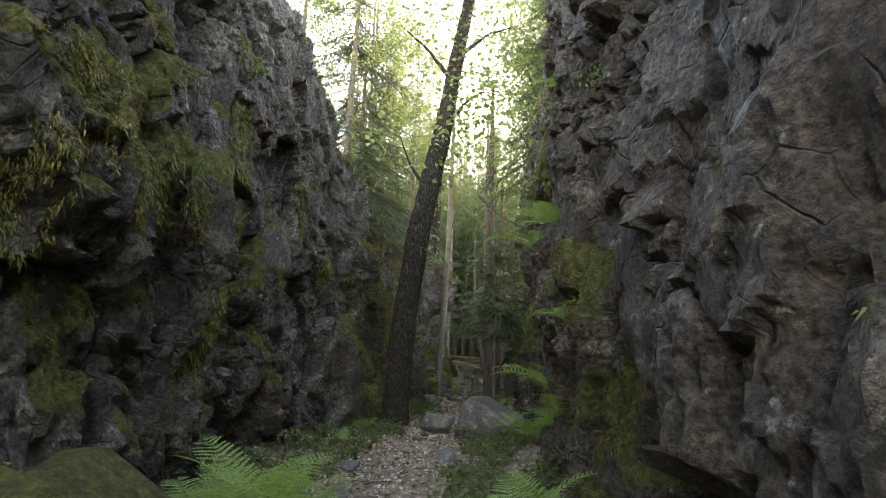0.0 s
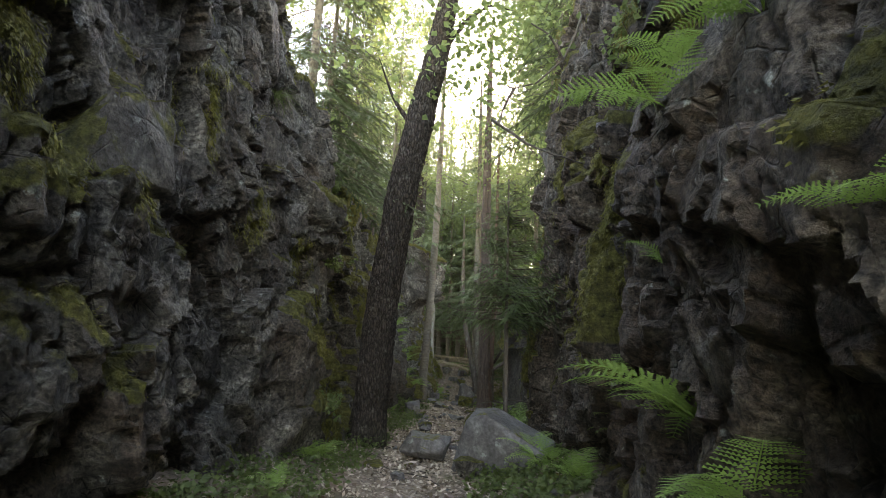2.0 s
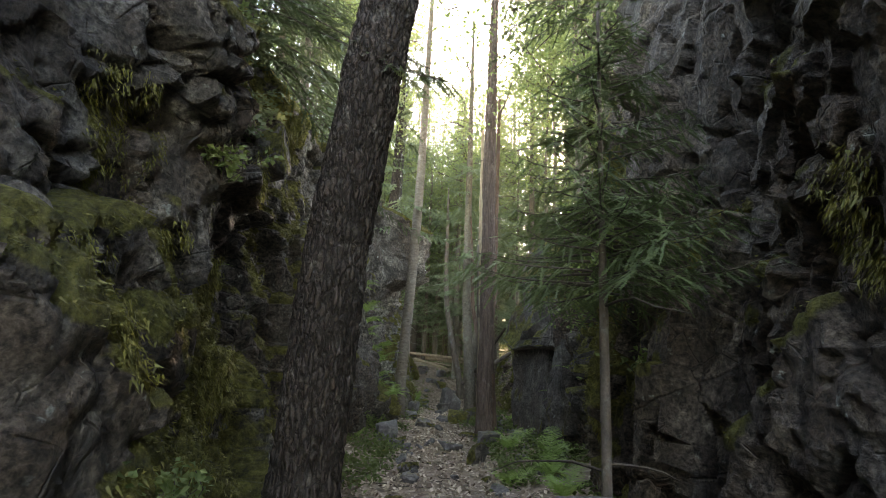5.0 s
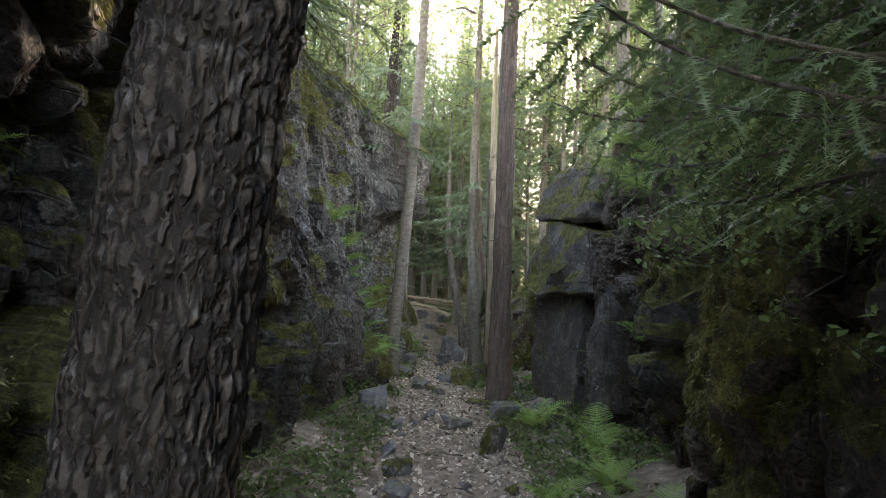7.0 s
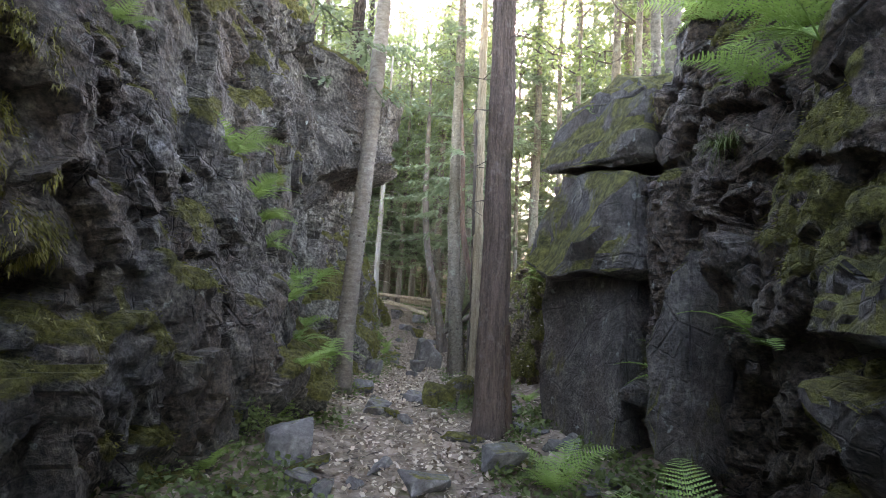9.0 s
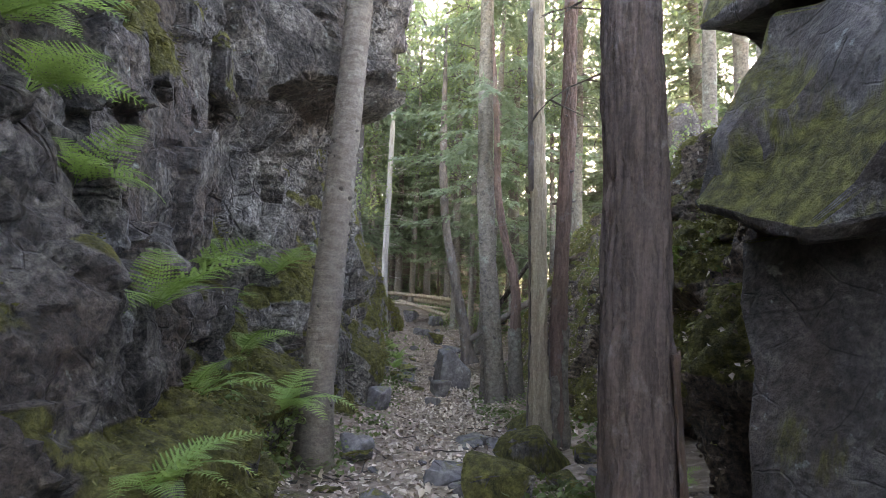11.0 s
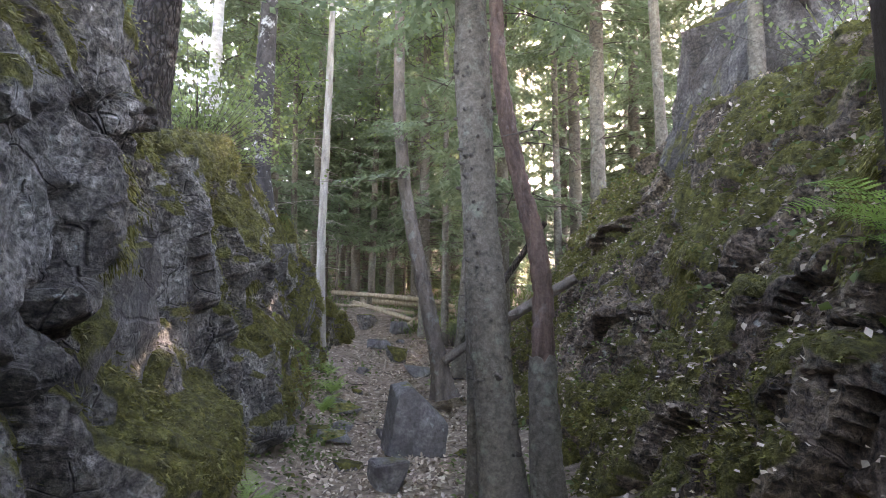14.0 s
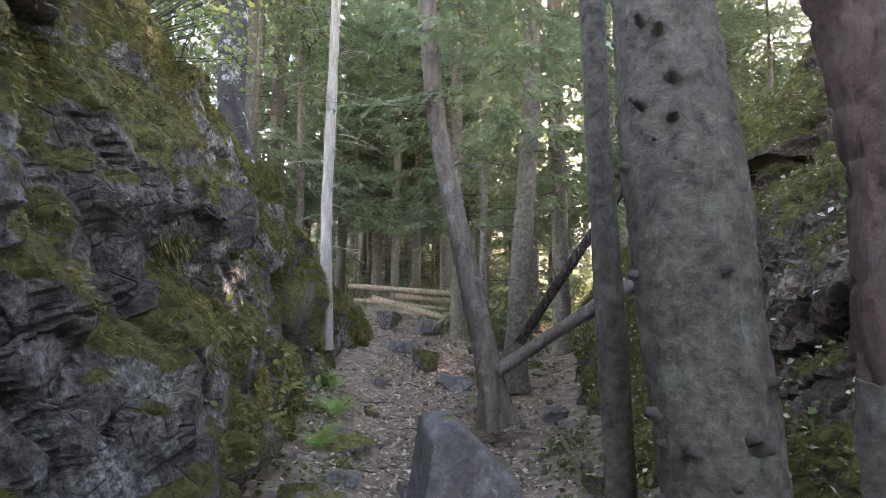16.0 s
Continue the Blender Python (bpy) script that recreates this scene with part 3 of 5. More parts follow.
spruce5 = tree("spruce_trunk", "old spruce with grey bark and stubs of branches", [(2.26, 25.2, 0.1), (2.18, 25.2, 0.8), (2.05, 25.2, 2.2), (1.96, 25.2, 3.7), (1.92, 25.2, 6), (1.9, 25.3, 14)], [0.20, 0.16, 0.148, 0.138, 0.12, 0.04], BARK_SPRUCE, 64, 0.03, bark_rough(17, 0.008, (0.03, 0.04), 0.35))
twist = tree("twisted_tree", "thin tree with twisted red-brown stem without bark", [(2.52, 24.98, 0.1), (2.48, 24.98, 1.0), (2.47, 24.98, 1.7), (2.49, 24.98, 1.95), (2.44, 24.98, 2.15), (2.31, 24.98, 2.6), (2.20, 24.98, 3.1), (2.12, 24.98, 3.6), (2.1, 25.0, 4.6), (2.0, 25.1, 6.5)], [0.13, 0.095, 0.08, 0.085, 0.078, 0.07, 0.07, 0.062, 0.055, 0.02], BARK_RED, 48, 0.02, bark_rough(19, 0.012, (0.07, 0.22), 0.2))
slim5 = tree("spruce_trunk", "slim spruce stem standing close beside the old spruce", [(2.13, 25.75, 0.0), (2.11, 25.75, 1.0), (2.06, 25.75, 2.2), (2.03, 25.75, 3.7), (2.0, 25.8, 7.0)], [0.075, 0.055, 0.05, 0.046, 0.02], BARK_SPRUCE, 32, 0.04, bark_rough(33, 0.004, (0.03, 0.05), 0.3))
thin6 = tree("leaning_spruce", "thin leaning dark spruce trunk with mossy foot", [(2.45, 29.6, 0.4), (2.3, 29.6, 1.2), (2.07, 29.6, 2.2), (1.75, 29.6, 3.7), (1.64, 29.6, 5.1), (1.6, 29.7, 9)], [0.17, 0.125, 0.115, 0.105, 0.1, 0.03], BARK_BROWN, 48, 0.03, bark_rough(21, 0.011, (0.035, 0.11), 0.4))
trunk7 = tree("spruce_trunk", "dark spruce trunk on the bank", [(3.05, 31.5, 0.5), (3.1, 31.5, 1.5), (3.34, 31.5, 4.5), (3.5, 31.5, 12)], [0.2, 0.15, 0.13, 0.04], BARK_SPRUCE, 28, 0.06, bark_rough(23, 0.006, (0.04, 0.06), 0.3))
deadspr = tree("dead_tree", "slim dead tree with bare pale trunk", [(0.36, 32.5, 1.0), (0.29, 32.5, 3.1), (0.33, 32.5, 6.7), (0.35, 32.5, 11)], [0.11, 0.09, 0.075, 0.03], WOOD_GREY, 24, 0.08, bark_rough(25, 0.004))
rim_tree = tree("old_tree", "thick dark trunk rooted on the mossy rock rim", [(-0.74, 25.9, 2.7), (-0.76, 25.9, 3.4), (-0.70, 25.9, 4.6), (-0.6, 25.95, 7.5), (-0.5, 26.0, 13)], [0.27, 0.2, 0.19, 0.16, 0.06], BARK_DARK, 60, 0.03, bark_rough(29, 0.012, (0.04, 0.16), 0.35))
birch1 = tree("old_birch", "old birch with black bark and white patches", [(-0.42, 29.8, 3.1), (-0.48, 29.8, 3.8), (-0.50, 29.8, 5.2), (-0.4, 29.9, 14)], [0.2, 0.15, 0.15, 0.05], BARK_BIRCH_DARK, 40, 0.05, bark_rough(27, 0.010, (0.05, 0.1), 0.3))


# ---- foliage ----
rng = np.random.default_rng(4)


def tris(pts):
    """Loose triangles or quads: pts (n, k, 3) -> vertices, faces."""
    n, k = pts.shape[:2]
    return pts.reshape(-1, 3), np.arange(n * k).reshape(n, k)


def needles(p0, d, ln, n, w):
    """Needle sprays along twigs: starts p0, ways d, lengths ln."""
    m = len(p0)
    s = unit(np.cross(d, rng.normal(0, 0.35, (m, 3)) + (0, 0, 1)))
    k = (np.arange(n) + 0.3) / n
    base = p0[:, None] + d[:, None] * (ln[:, None] * k)[..., None]
    tw = w * (1 - 0.6 * k)[None, :, None] * rng.uniform(0.7, 1.3, (m, n, 1))
    out = []
    for sg in (-1, 1):
        tip = base + sg * s[:, None] * tw + d[:, None] * tw * 0.8 + rng.normal(0, 0.25, (m, n, 3)) * tw
        out.append(np.stack([base, base + d[:, None] * (ln / n * 1.1)[:, None, None], tip], 2))
    return np.concatenate(out, 1).reshape(-1, 3, 3)


def spruce_crown(h, base, reach, count, n=4, w=0.055, droop=0.5, gap=0.11, bare=0.0):
    """Boughs with hanging twigs; returns needle triangles and the boughs' paths."""
    needle, boughs = [], []
    for i in range(count):
        f = rng.uniform(0, 1) ** 1.15
        z = base + (h - base) * f * 0.985
        ln = reach * (1 - 0.93 * f) * rng.uniform(0.6, 1.15) + 0.12
        a = rng.uniform(0, 2 * np.pi)
        out = np.array((np.cos(a), np.sin(a), 0))
        s = np.arange(0.08, ln, gap)
        if len(s) < 2:
            s = np.array((0.05, ln))
        u = s / ln
        line = np.outer(s, out) + np.stack([0 * s, 0 * s, z + ln * (0.12 * u - droop * u ** 1.6 + 0.22 * u ** 4)], -1)
        boughs.append(line)
        keep = u > 0.15 + bare * rng.uniform(0, 0.6)
        q = line[keep]
        if len(q) == 0:
            continue
        side = np.array((-out[1], out[0], 0))
        for sg in (-1, 1):
            d = unit(sg * side * rng.uniform(0.5, 1.1, (len(q), 1)) + out * rng.uniform(0.4, 0.9, (len(q), 1)) + np.stack([0 * q[:, 0], 0 * q[:, 0], -rng.uniform(0.1, 1.0, len(q))], -1))
            ll = (0.10 + 0.36 * (1 - u[keep] * 0.75) * min(1, ln / 1.2)) * rng.uniform(0.6, 1.25, len(q))
            needle.append(needles(q, d, ll, n, w))
        needle.append(needles(q[:-1], unit(np.diff(q, axis=0) + 1e-6), np.full(len(q) - 1, gap), 2, w) if len(q) > 1 else np.zeros((0, 3, 3)))
    return np.concatenate(needle), boughs


def sticks(paths, r0, r1, ns=4):
    """Thin tapered twigs joined into one mesh."""
    vs, fs, off = [], [], 0
    for p in paths:
        p = np.asarray(p, float)
        t = unit(np.gradient(p, axis=0))
        a = unit(np.cross(t, (0.31, 0.2, 0.93)))
        b = np.cross(t, a)
        r = np.linspace(r0, r1, len(p)) if np.isscalar(r0) else None
        th = np.arange(ns) * 2 * np.pi / ns
        v = p[:, None] + r[:, None, None] * (np.cos(th)[None, :, None] * a[:, None] + np.sin(th)[None, :, None] * b[:, None])
        i = np.arange(len(p) * ns).reshape(len(p), ns) + off
        j = np.roll(i, -1, 1)
        vs.append(v.reshape(-1, 3))
        fs.append(np.stack([i[:-1], j[:-1], j[1:], i[1:]], -1).reshape(-1, 4))
        off += v.shape[0] * ns
    return np.concatenate(vs), np.concatenate(fs)


def spruce(name, label, h, r, base, reach, count, dead=0, n=4, w=0.055, droop=0.5, bark=None, bare=0.0, gap=0.11, needle_mat=None):
    top = empty(name, 0, 0, 0)
    wob = rng.normal(0, 0.04, 2)
    v, f = tube([(0, 0, -0.4), (0, 0, 0.3), (wob[0], wob[1], h * 0.4), (0, 0, h * 0.75), (0, 0, h)], [r * 1.35, r, r * 0.8, r * 0.45, 0.012], 14, 0.2, bark_rough(h, r * 0.05, (0.05, 0.08), 0.3))
    mesh_object("trunk", v, f, bark or BARK_SPRUCE, top)
    nd, boughs = spruce_crown(h, base, reach, count, n, w, droop, gap, bare)
    mesh_object("crown", *tris(nd), needle_mat or NEEDLE, top, False)
    for _ in range(dead):
        z, a, ln = rng.uniform(0.6, max(base * 1.3, 1.5)), rng.uniform(0, 6.28), rng.uniform(0.3, 1.3)
        u = np.linspace(0, 1, 5)[:, None]
        d = np.array((np.cos(a), np.sin(a), 0.1))
        boughs.append(u * d * ln + (0, 0, z) + (u ** 2) * (0, 0, -0.25 * ln) + rng.normal(0, 0.02, (5, 3)) * u)
    v, f = sticks(boughs, 0.011, 0.003)
    tagged(mesh_object("brushwood", v, f, TWIG, top), kind="stuff")
    return tagged(top, label, "tree")


def leaves(centres, spread, each, size, flat=0.4):
    """Rhomb leaves in clumps round the centres."""
    c = np.repeat(np.asarray(centres, float), each, 0)
    m = len(c)
    c = c + rng.normal(0, 1, (m, 3)) * spread
    d = unit(rng.normal(0, 1, (m, 3)) * (1, 1, 0.6))
    nrm = unit(rng.normal(0, flat, (m, 3)) + (0, 0, 1))
    s = unit(np.cross(d, nrm))
    ln = size * rng.uniform(0.6, 1.35, (m, 1))
    fold = nrm * ln * 0.12
    return np.stack([c, c + d * ln * 0.45 + s * ln * 0.36 + fold, c + d * ln, c + d * ln * 0.45 - s * ln * 0.36 + fold], 1)


def limb(p, q, wob=0.1, n=7, sag=0.0):
    u = np.linspace(0, 1, n)[:, None]
    return np.array(p) * (1 - u) + np.array(q) * u + np.cumsum(rng.normal(0, wob / 3, (n, 3)), 0) * np.sin(u * np.pi) ** 0.5 + np.array((0, 0, -sag)) * u * (1 - u) * 4


def broadleaf(name, label, h, r, base, reach, count, each=26, size=0.085, bark=None, mat_leaf=None, spread=0.22):
    top = empty(name, 0, 0, 0)
    v, f = tube([(0, 0, -0.4), (0, 0, 0.3), (0.15, 0.1, h * 0.4), (0.05, -0.1, h * 0.75), (0.1, 0, h)], [r * 1.3, r, r * 0.75, r * 0.4, 0.015], 16, 0.2, bark_rough(h + 1, r * 0.06, (0.05, 0.12), 0.3))
    mesh_object("trunk", v, f, bark or BARK_SPRUCE, top)
    tw, cl = [], []
    for _ in range(count):
        z, a, ln = rng.uniform(base, h * 0.97), rng.uniform(0, 6.28), reach * rng.uniform(0.4, 1.0)
        q = np.array((np.cos(a) * ln, np.sin(a) * ln, z + ln * rng.uniform(-0.05, 0.55)))
        p = limb((0.08, 0, z), q, 0.16)
        tw.append(p)
        for k in (2, 3, 4, 5, 6):
            e = p[k] + rng.normal(0, 0.3, 3) * reach * 0.35
            tw.append(limb(p[k], e, 0.05, 4))
            cl += [e, (p[k] + e) / 2]
    v, f = sticks(tw, 0.022, 0.004)
    tagged(mesh_object("brushwood", v, f, TWIG, top), kind="stuff")
    mesh_object("crown", *tris(leaves(cl, spread, each, size, 0.9)), mat_leaf or LEAF, top, False)
    return tagged(top, label, "tree")


def plant(proto, spots, sink=0.0, z=None, group=""):
    """Stand copies of proto on the ground at (x, y, scale)."""
    for k, (x, y, s) in enumerate(spots):
        zz = (stand_z(x, y) if z is None else z) - sink
        m = pose(x, y, zz, 0, 0, (k * 137.5 + x * 50) % 360) @ Matrix.Scale(s, 4)
        if k == 0:
            ob = proto
            ob.matrix_basis = m
        else:
            ob = copy_thing(proto, pose(x, y, zz, 0, 0, (k * 137.5 + x * 50) % 360))
            ob.matrix_basis = m
        if group:
            tagged(ob, group=group)


young = spruce("young_spruce", "young green spruce growing beside the rock face", 4.0, 0.036, 1.8, 0.85, 140, 5, 30, 0.018, 0.22, gap=0.06, bark=BARK_BROWN, needle_mat=NEEDLE_YOUNG)
plant(young, [(1.06, 10.92, 1.0)])
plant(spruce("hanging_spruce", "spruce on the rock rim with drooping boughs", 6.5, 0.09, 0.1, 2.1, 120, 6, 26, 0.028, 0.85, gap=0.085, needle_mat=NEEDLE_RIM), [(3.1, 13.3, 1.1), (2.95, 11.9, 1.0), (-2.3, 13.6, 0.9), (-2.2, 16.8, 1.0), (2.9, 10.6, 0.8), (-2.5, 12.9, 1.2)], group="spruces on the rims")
plant(spruce("tall_spruce", "tall spruce with green boughs low on its trunk", 16, 0.17, 2.6, 2.5, 170, 14, 5, 0.062, 0.5), [(2.9, 36.5, 1.0), (0.9, 43.0, 1.1), (2.2, 42.2, 1.0), (-0.4, 43.6, 1.1), (-2.7, 27.4, 0.8), (-3.8, 30.4, 0.9), (-2.9, 38.6, 1.0), (-1.4, 37, 1.05), (4.4, 33.5, 0.95), (-3.4, 33, 1.0), (0.6, 45.5, 1.0), (4.5, 43, 1.1), (-4.0, 43, 1.0), (7.5, 38, 1.0), (8.0, 29, 1.05), (-5, 27, 0.9), (2.4, 50, 1.0), (-1.5, 51, 1.1), (7, 48, 1.0), (-7, 37, 1.0), (11, 34, 1.1), (6.6, 55, 1.2), (-6, 54, 1.2), (13, 44, 1.1), (-12, 45, 1.1), (9.5, 36, 1.1), (12, 40, 1.2), (14.5, 50, 1.2), (17, 46, 1.1), (10.5, 46, 1.1), (16, 56, 1.2), (8.2, 34.5, 1.0), (-1.8, 44.5, 1.2), (4.0, 45.2, 1.25), (1.4, 47.8, 1.3), (-0.6, 54, 1.4), (3.1, 55, 1.4), (5.6, 47.6, 1.3), (-3.4, 49.6, 1.3), (8.6, 51, 1.3), (0.9, 61, 1.5), (5.2, 60, 1.5), (-3.6, 64, 1.5), (9.8, 63, 1.5), (10.2, 28.2, 1.2), (7.2, 43, 1.3), (12.6, 47, 1.3), (-5.6, 34, 1.1), (-7.6, 42, 1.2), (13, 36, 1.2), (2.2, 68, 1.6), (-1.6, 70, 1.6), (6.5, 72, 1.6)], group="tall spruces of the wood")
plant(spruce("bare_spruce", "tall spruce with bare lower trunk and dead twigs", 18, 0.15, 6.0, 2.2, 100, 30, 5, 0.062, 0.5), [(-1.3, 33.5, 1.0), (-0.4, 39.5, 1.0), (5.3, 30.3, 1.0), (6.2, 33.5, 1.1), (1.5, 41.5, 0.9), (3.0, 40.5, 1.0), (-2.2, 41.5, 1.0), (0.2, 48, 1.0), (3.4, 47, 1.0), (5.8, 40.5, 1.0), (-2.8, 47.5, 1.0), (6.8, 25.5, 1.0), (9.5, 31.5, 1.1), (4.6, 50, 1.1), (9, 42, 1.0), (-5.4, 40, 1.0), (-3.2, 29.5, 1.0), (1.3, 57, 1.1), (-4, 60, 1.1), (4, 62, 1.1), (9, 58, 1.2), (-9, 50, 1.2), (11, 50, 1.1), (7.0, 20.5, 1.0), (8.5, 23, 1.1)], group="bare spruces of the wood")
plant(spruce("pole_tree", "thin young spruce pole with dead twigs", 9, 0.05, 4.5, 0.9, 50, 24, 3, 0.07, 0.4), [(0.2, 42.5, 1.0), (0.9, 43.5, 0.9), (1.9, 44, 1.0), (-0.9, 44.5, 1.1), (2.6, 45, 0.9), (1.2, 46.5, 1.0), (0.5, 50.5, 1.0), (1.8, 52, 1.0), (3.2, 53, 1.1), (-1.2, 55, 1.0), (-2.4, 19.2, 0.7), (-2.2, 12.6, 0.7)], group="thin poles of the wood")
plant(broadleaf("broadleaf_tree", "broadleaf tree with pale green leaves in back light", 13, 0.11, 3.4, 2.7, 26, 24, 0.11), [(3.3, 16.2, 0.9), (-2.7, 16.6, 0.8), (3.6, 18.6, 1.0), (-3.0, 20.0, 1.0), (3.6, 14.8, 0.9), (-3.4, 24.5, 0.9), (5.2, 24.0, 1.05), (-4.2, 13.5, 0.9), (6.0, 17.0, 1.1), (4.2, 9.5, 0.8), (-4.5, 7.0, 0.8)], group="broadleaf trees on the rims")
plant(spruce("low_spruce", "low bushy spruce in the undergrowth of the wood", 5.5, 0.06, 0.3, 1.5, 75, 4, 4, 0.06, 0.35), [(2.9, 44, 1.0), (-0.6, 46.5, 1.0), (1.4, 49, 1.1), (4.2, 46, 1.0), (-2.9, 45, 1.1), (0.4, 53, 1.2), (3.0, 56, 1.3), (-2.2, 57, 1.2), (5.6, 52, 1.2), (6.2, 45.5, 1.0), (4.9, 37, 0.8), (-3.0, 39.5, 0.8), (7.6, 32, 0.8), (1.2, 62, 1.4), (7, 60, 1.3), (-5, 50, 1.2), (3.9, 35.5, 0.45), (9.5, 48, 1.3), (-1, 64, 1.5), (4.5, 66, 1.5), (1.0, 44.5, 0.6), (-4.6, 42, 0.9), (5.2, 42.0, 0.8), (7.4, 43.5, 1.0), (2.1, 47.5, 0.8), (-1.9, 48.5, 1.0), (-3.6, 52.5, 1.2), (8.2, 53, 1.3), (6.3, 36.0, 0.7), (9.2, 38.5, 0.9), (-6.5, 46, 1.2), (3.6, 59, 1.3), (0.3, 59.5, 1.3), (11.5, 41, 1.0)], group="low spruces of the wood")
plant(broadleaf("birch", "birch with white bark and light leaves", 14, 0.13, 6.0, 2.2, 18, 24, 0.07, BARK_BIRCH), [(-1.9, 32.0, 1.0), (-3.0, 36.0, 1.0), (9.0, 27, 1.0), (-6, 31, 1.0)], group="birches")
plant(broadleaf("slender_tree", "slender broadleaf tree with light open crown above the gorge", 15, 0.09, 4.2, 2.5, 34, 30, 0.09, None, None, 0.32), [(5.0, 25.8, 0.9), (-1.6, 22.9, 0.85), (3.7, 17.6, 0.85), (3.3, 35.3, 1.1), (-0.7, 36.6, 1.1), (3.4, 39.9, 1.2), (-1.8, 25.5, 1.0), (-1.7, 29.2, 0.9), (4.9, 22.4, 0.9), (5.6, 28.6, 1.0), (5.2, 32.0, 1.0), (-1.6, 35.0, 1.0), (3.2, 42.5, 1.0), (3.9, 19.6, 0.85)], group="slender trees of the wood")


# ---- stones, blocks and logs ----
def rock_mesh(name, size, seed, material, parent=None, keen=0.35, rough=0.035, corners=None, worn=0.05):
    """An angular stone: the hull of a few points, its edges worn and its faces uneven."""
    r = np.random.default_rng(seed)
    p = r.uniform(-1, 1, (18, 3))
    p = np.sign(p) * np.abs(p) ** (1 - 0.75 * keen)
    p = p * (0.72 + 0.28 * r.uniform(0, 1, (18, 1))) * np.array(size) / 2
    if corners:
        p = np.array(corners) * np.array(size) / 2
    bm = bmesh.new()
    for q in p:
        bm.verts.new(q)
    res = bmesh.ops.convex_hull(bm, input=bm.verts)
    bmesh.ops.delete(bm, geom=[v for v in bm.verts if not v.link_faces], context="VERTS")
    bmesh.ops.dissolve_limit(bm, angle_limit=radians(14), verts=bm.verts, edges=bm.edges)
    bmesh.ops.bevel(bm, geom=list(bm.edges), offset=worn * min(size), segments=1, affect="EDGES", profile=0.5)
    bmesh.ops.triangulate(bm, faces=bm.faces)
    bmesh.ops.subdivide_edges(bm, edges=bm.edges, cuts=2 if max(size) < 0.8 else 5, use_grid_fill=True)
    bm.normal_update()
    v = np.array([x.co for x in bm.verts])
    n = np.array([x.normal for x in bm.verts])
    k = max(size)
    f, _ = facets(v + seed, [min(k * 0.28, 0.35)] * 3, seed)
    f = f + 0.5 * facets(v + seed, [min(k * 0.11, 0.14)] * 3, seed + 1)[0]
    d = k * rough * (1.2 * f + fbm(v / k * 4 + seed, 3, seed))
    for x, q in zip(bm.verts, v + n * d[:, None]):
        x.co = q
    me = bpy.data.meshes.new(name)
    bm.to_mesh(me)
    bm.free()
    me.polygons.foreach_set("use_smooth", [True] * len(me.polygons))
    me.set_sharp_from_angle(angle=radians(32))
    me.materials.append(material)
    ob = new(name, me)
    ob.parent = parent
    return ob


WEDGE = [(-1, -0.75, -1), (0.75, -1, -1), (1, 0.9, -1), (-0.95, 0.9, -1), (-0.72, -0.62, 0.72), (-0.8, 0.55, 0.9), (-0.3, -0.8, 0.98), (-0.25, 0.5, 1.0), (0.92, -0.72, 0.02), (0.95, 0.6, 0.12), (0.7, -0.95, -0.2)]


def stone(label, x, y, size, seed, material, rz=0.0, tilt=0.0, up=0.30, name="stone", group=""):
    ob = rock_mesh(name, size, seed, material, rough=0.006 if name == "boulder" else 0.02, corners=WEDGE if name == "boulder" else None, worn=0.018 if name == "boulder" else 0.03)
    ob.matrix_basis = pose(x, y, fz(x, y) + size[2] * up, tilt, tilt * 0.5, rz)
    return tagged(ob, label, "stone", group)


stone("large dark boulder with a sloping pale top on the trail", 1.80, 27.55, (0.72, 0.66, 0.86), 5, STONE, 8, 3, 0.38, "boulder")
stone("large flat dark boulder beside the trail", 0.95, 10.15, (1.2, 0.85, 0.75), 8, STONE, -24, 5, 0.40, "boulder")
stone("flat dark slab lying in the trail", -0.02, 11.0, (0.8, 0.55, 0.42), 12, STONE, -20, 8, 0.4)
stone("small mossy stone in front of the boulder", 0.42, 9.75, (0.5, 0.4, 0.32), 13, MOSSY, 30, 5)
stone("dark slab stone lying in the trail", 0.12, 7.6, (0.42, 0.34, 0.3), 14, STONE, 12, 9)
stone("pale grey angular stone beside the trail", 0.36, 23.85, (0.42, 0.36, 0.40), 15, STONE, 40, 8)
stone("small grey stone in the trail", 1.42, 26.0, (0.40, 0.36, 0.42), 16, STONE, 10, 8)
stone("low grey stone in the trail", 1.25, 25.3, (0.36, 0.3, 0.22), 17, STONE, 70, 5)
stone("dark angular stone beside the trail", -0.33, 17.6, (0.46, 0.4, 0.44), 18, STONE, 15, 8)
stone("flat pale stone in the trail", 0.42, 19.6, (0.42, 0.36, 0.14), 19, STONE, 0, 3)
stone("grey stone at the edge of the trail", 0.22, 21.4, (0.40, 0.34, 0.34), 20, STONE, 33, 4)
stone("flat stone sunk in the trail", 0.75, 17.2, (0.55, 0.4, 0.16), 21, STONE, 12, 4)
stone("upright slab stone beside the trail", 1.02, 16.1, (0.34, 0.6, 0.42), 22, MOSSY, -20, 12)
stone("dark block of stone under the rock face", 1.42, 17.5, (0.5, 0.42, 0.4), 23, STONE, 25, 6)
stone("moss-covered stone beside the trail", 1.22, 20.1, (0.6, 0.5, 0.5), 24, MOSSY, 0, 5)
stone("flat pale ochre stone at the foot of the rock", 0.85, 29.6, (0.6, 0.8, 0.18), 25, STONE, 20, 6)
stone("flat pale stone at the edge of the trail", 0.95, 28.4, (0.3, 0.4, 0.14), 26, STONE, 60, 4)
stone("flat grey slab across the trail", 1.62, 34.6, (0.7, 0.5, 0.3), 27, STONE, 5, 3)
stone("mossy stone in the trail", 1.95, 33.3, (0.5, 0.5, 0.45), 28, MOSSY, 45, 4)
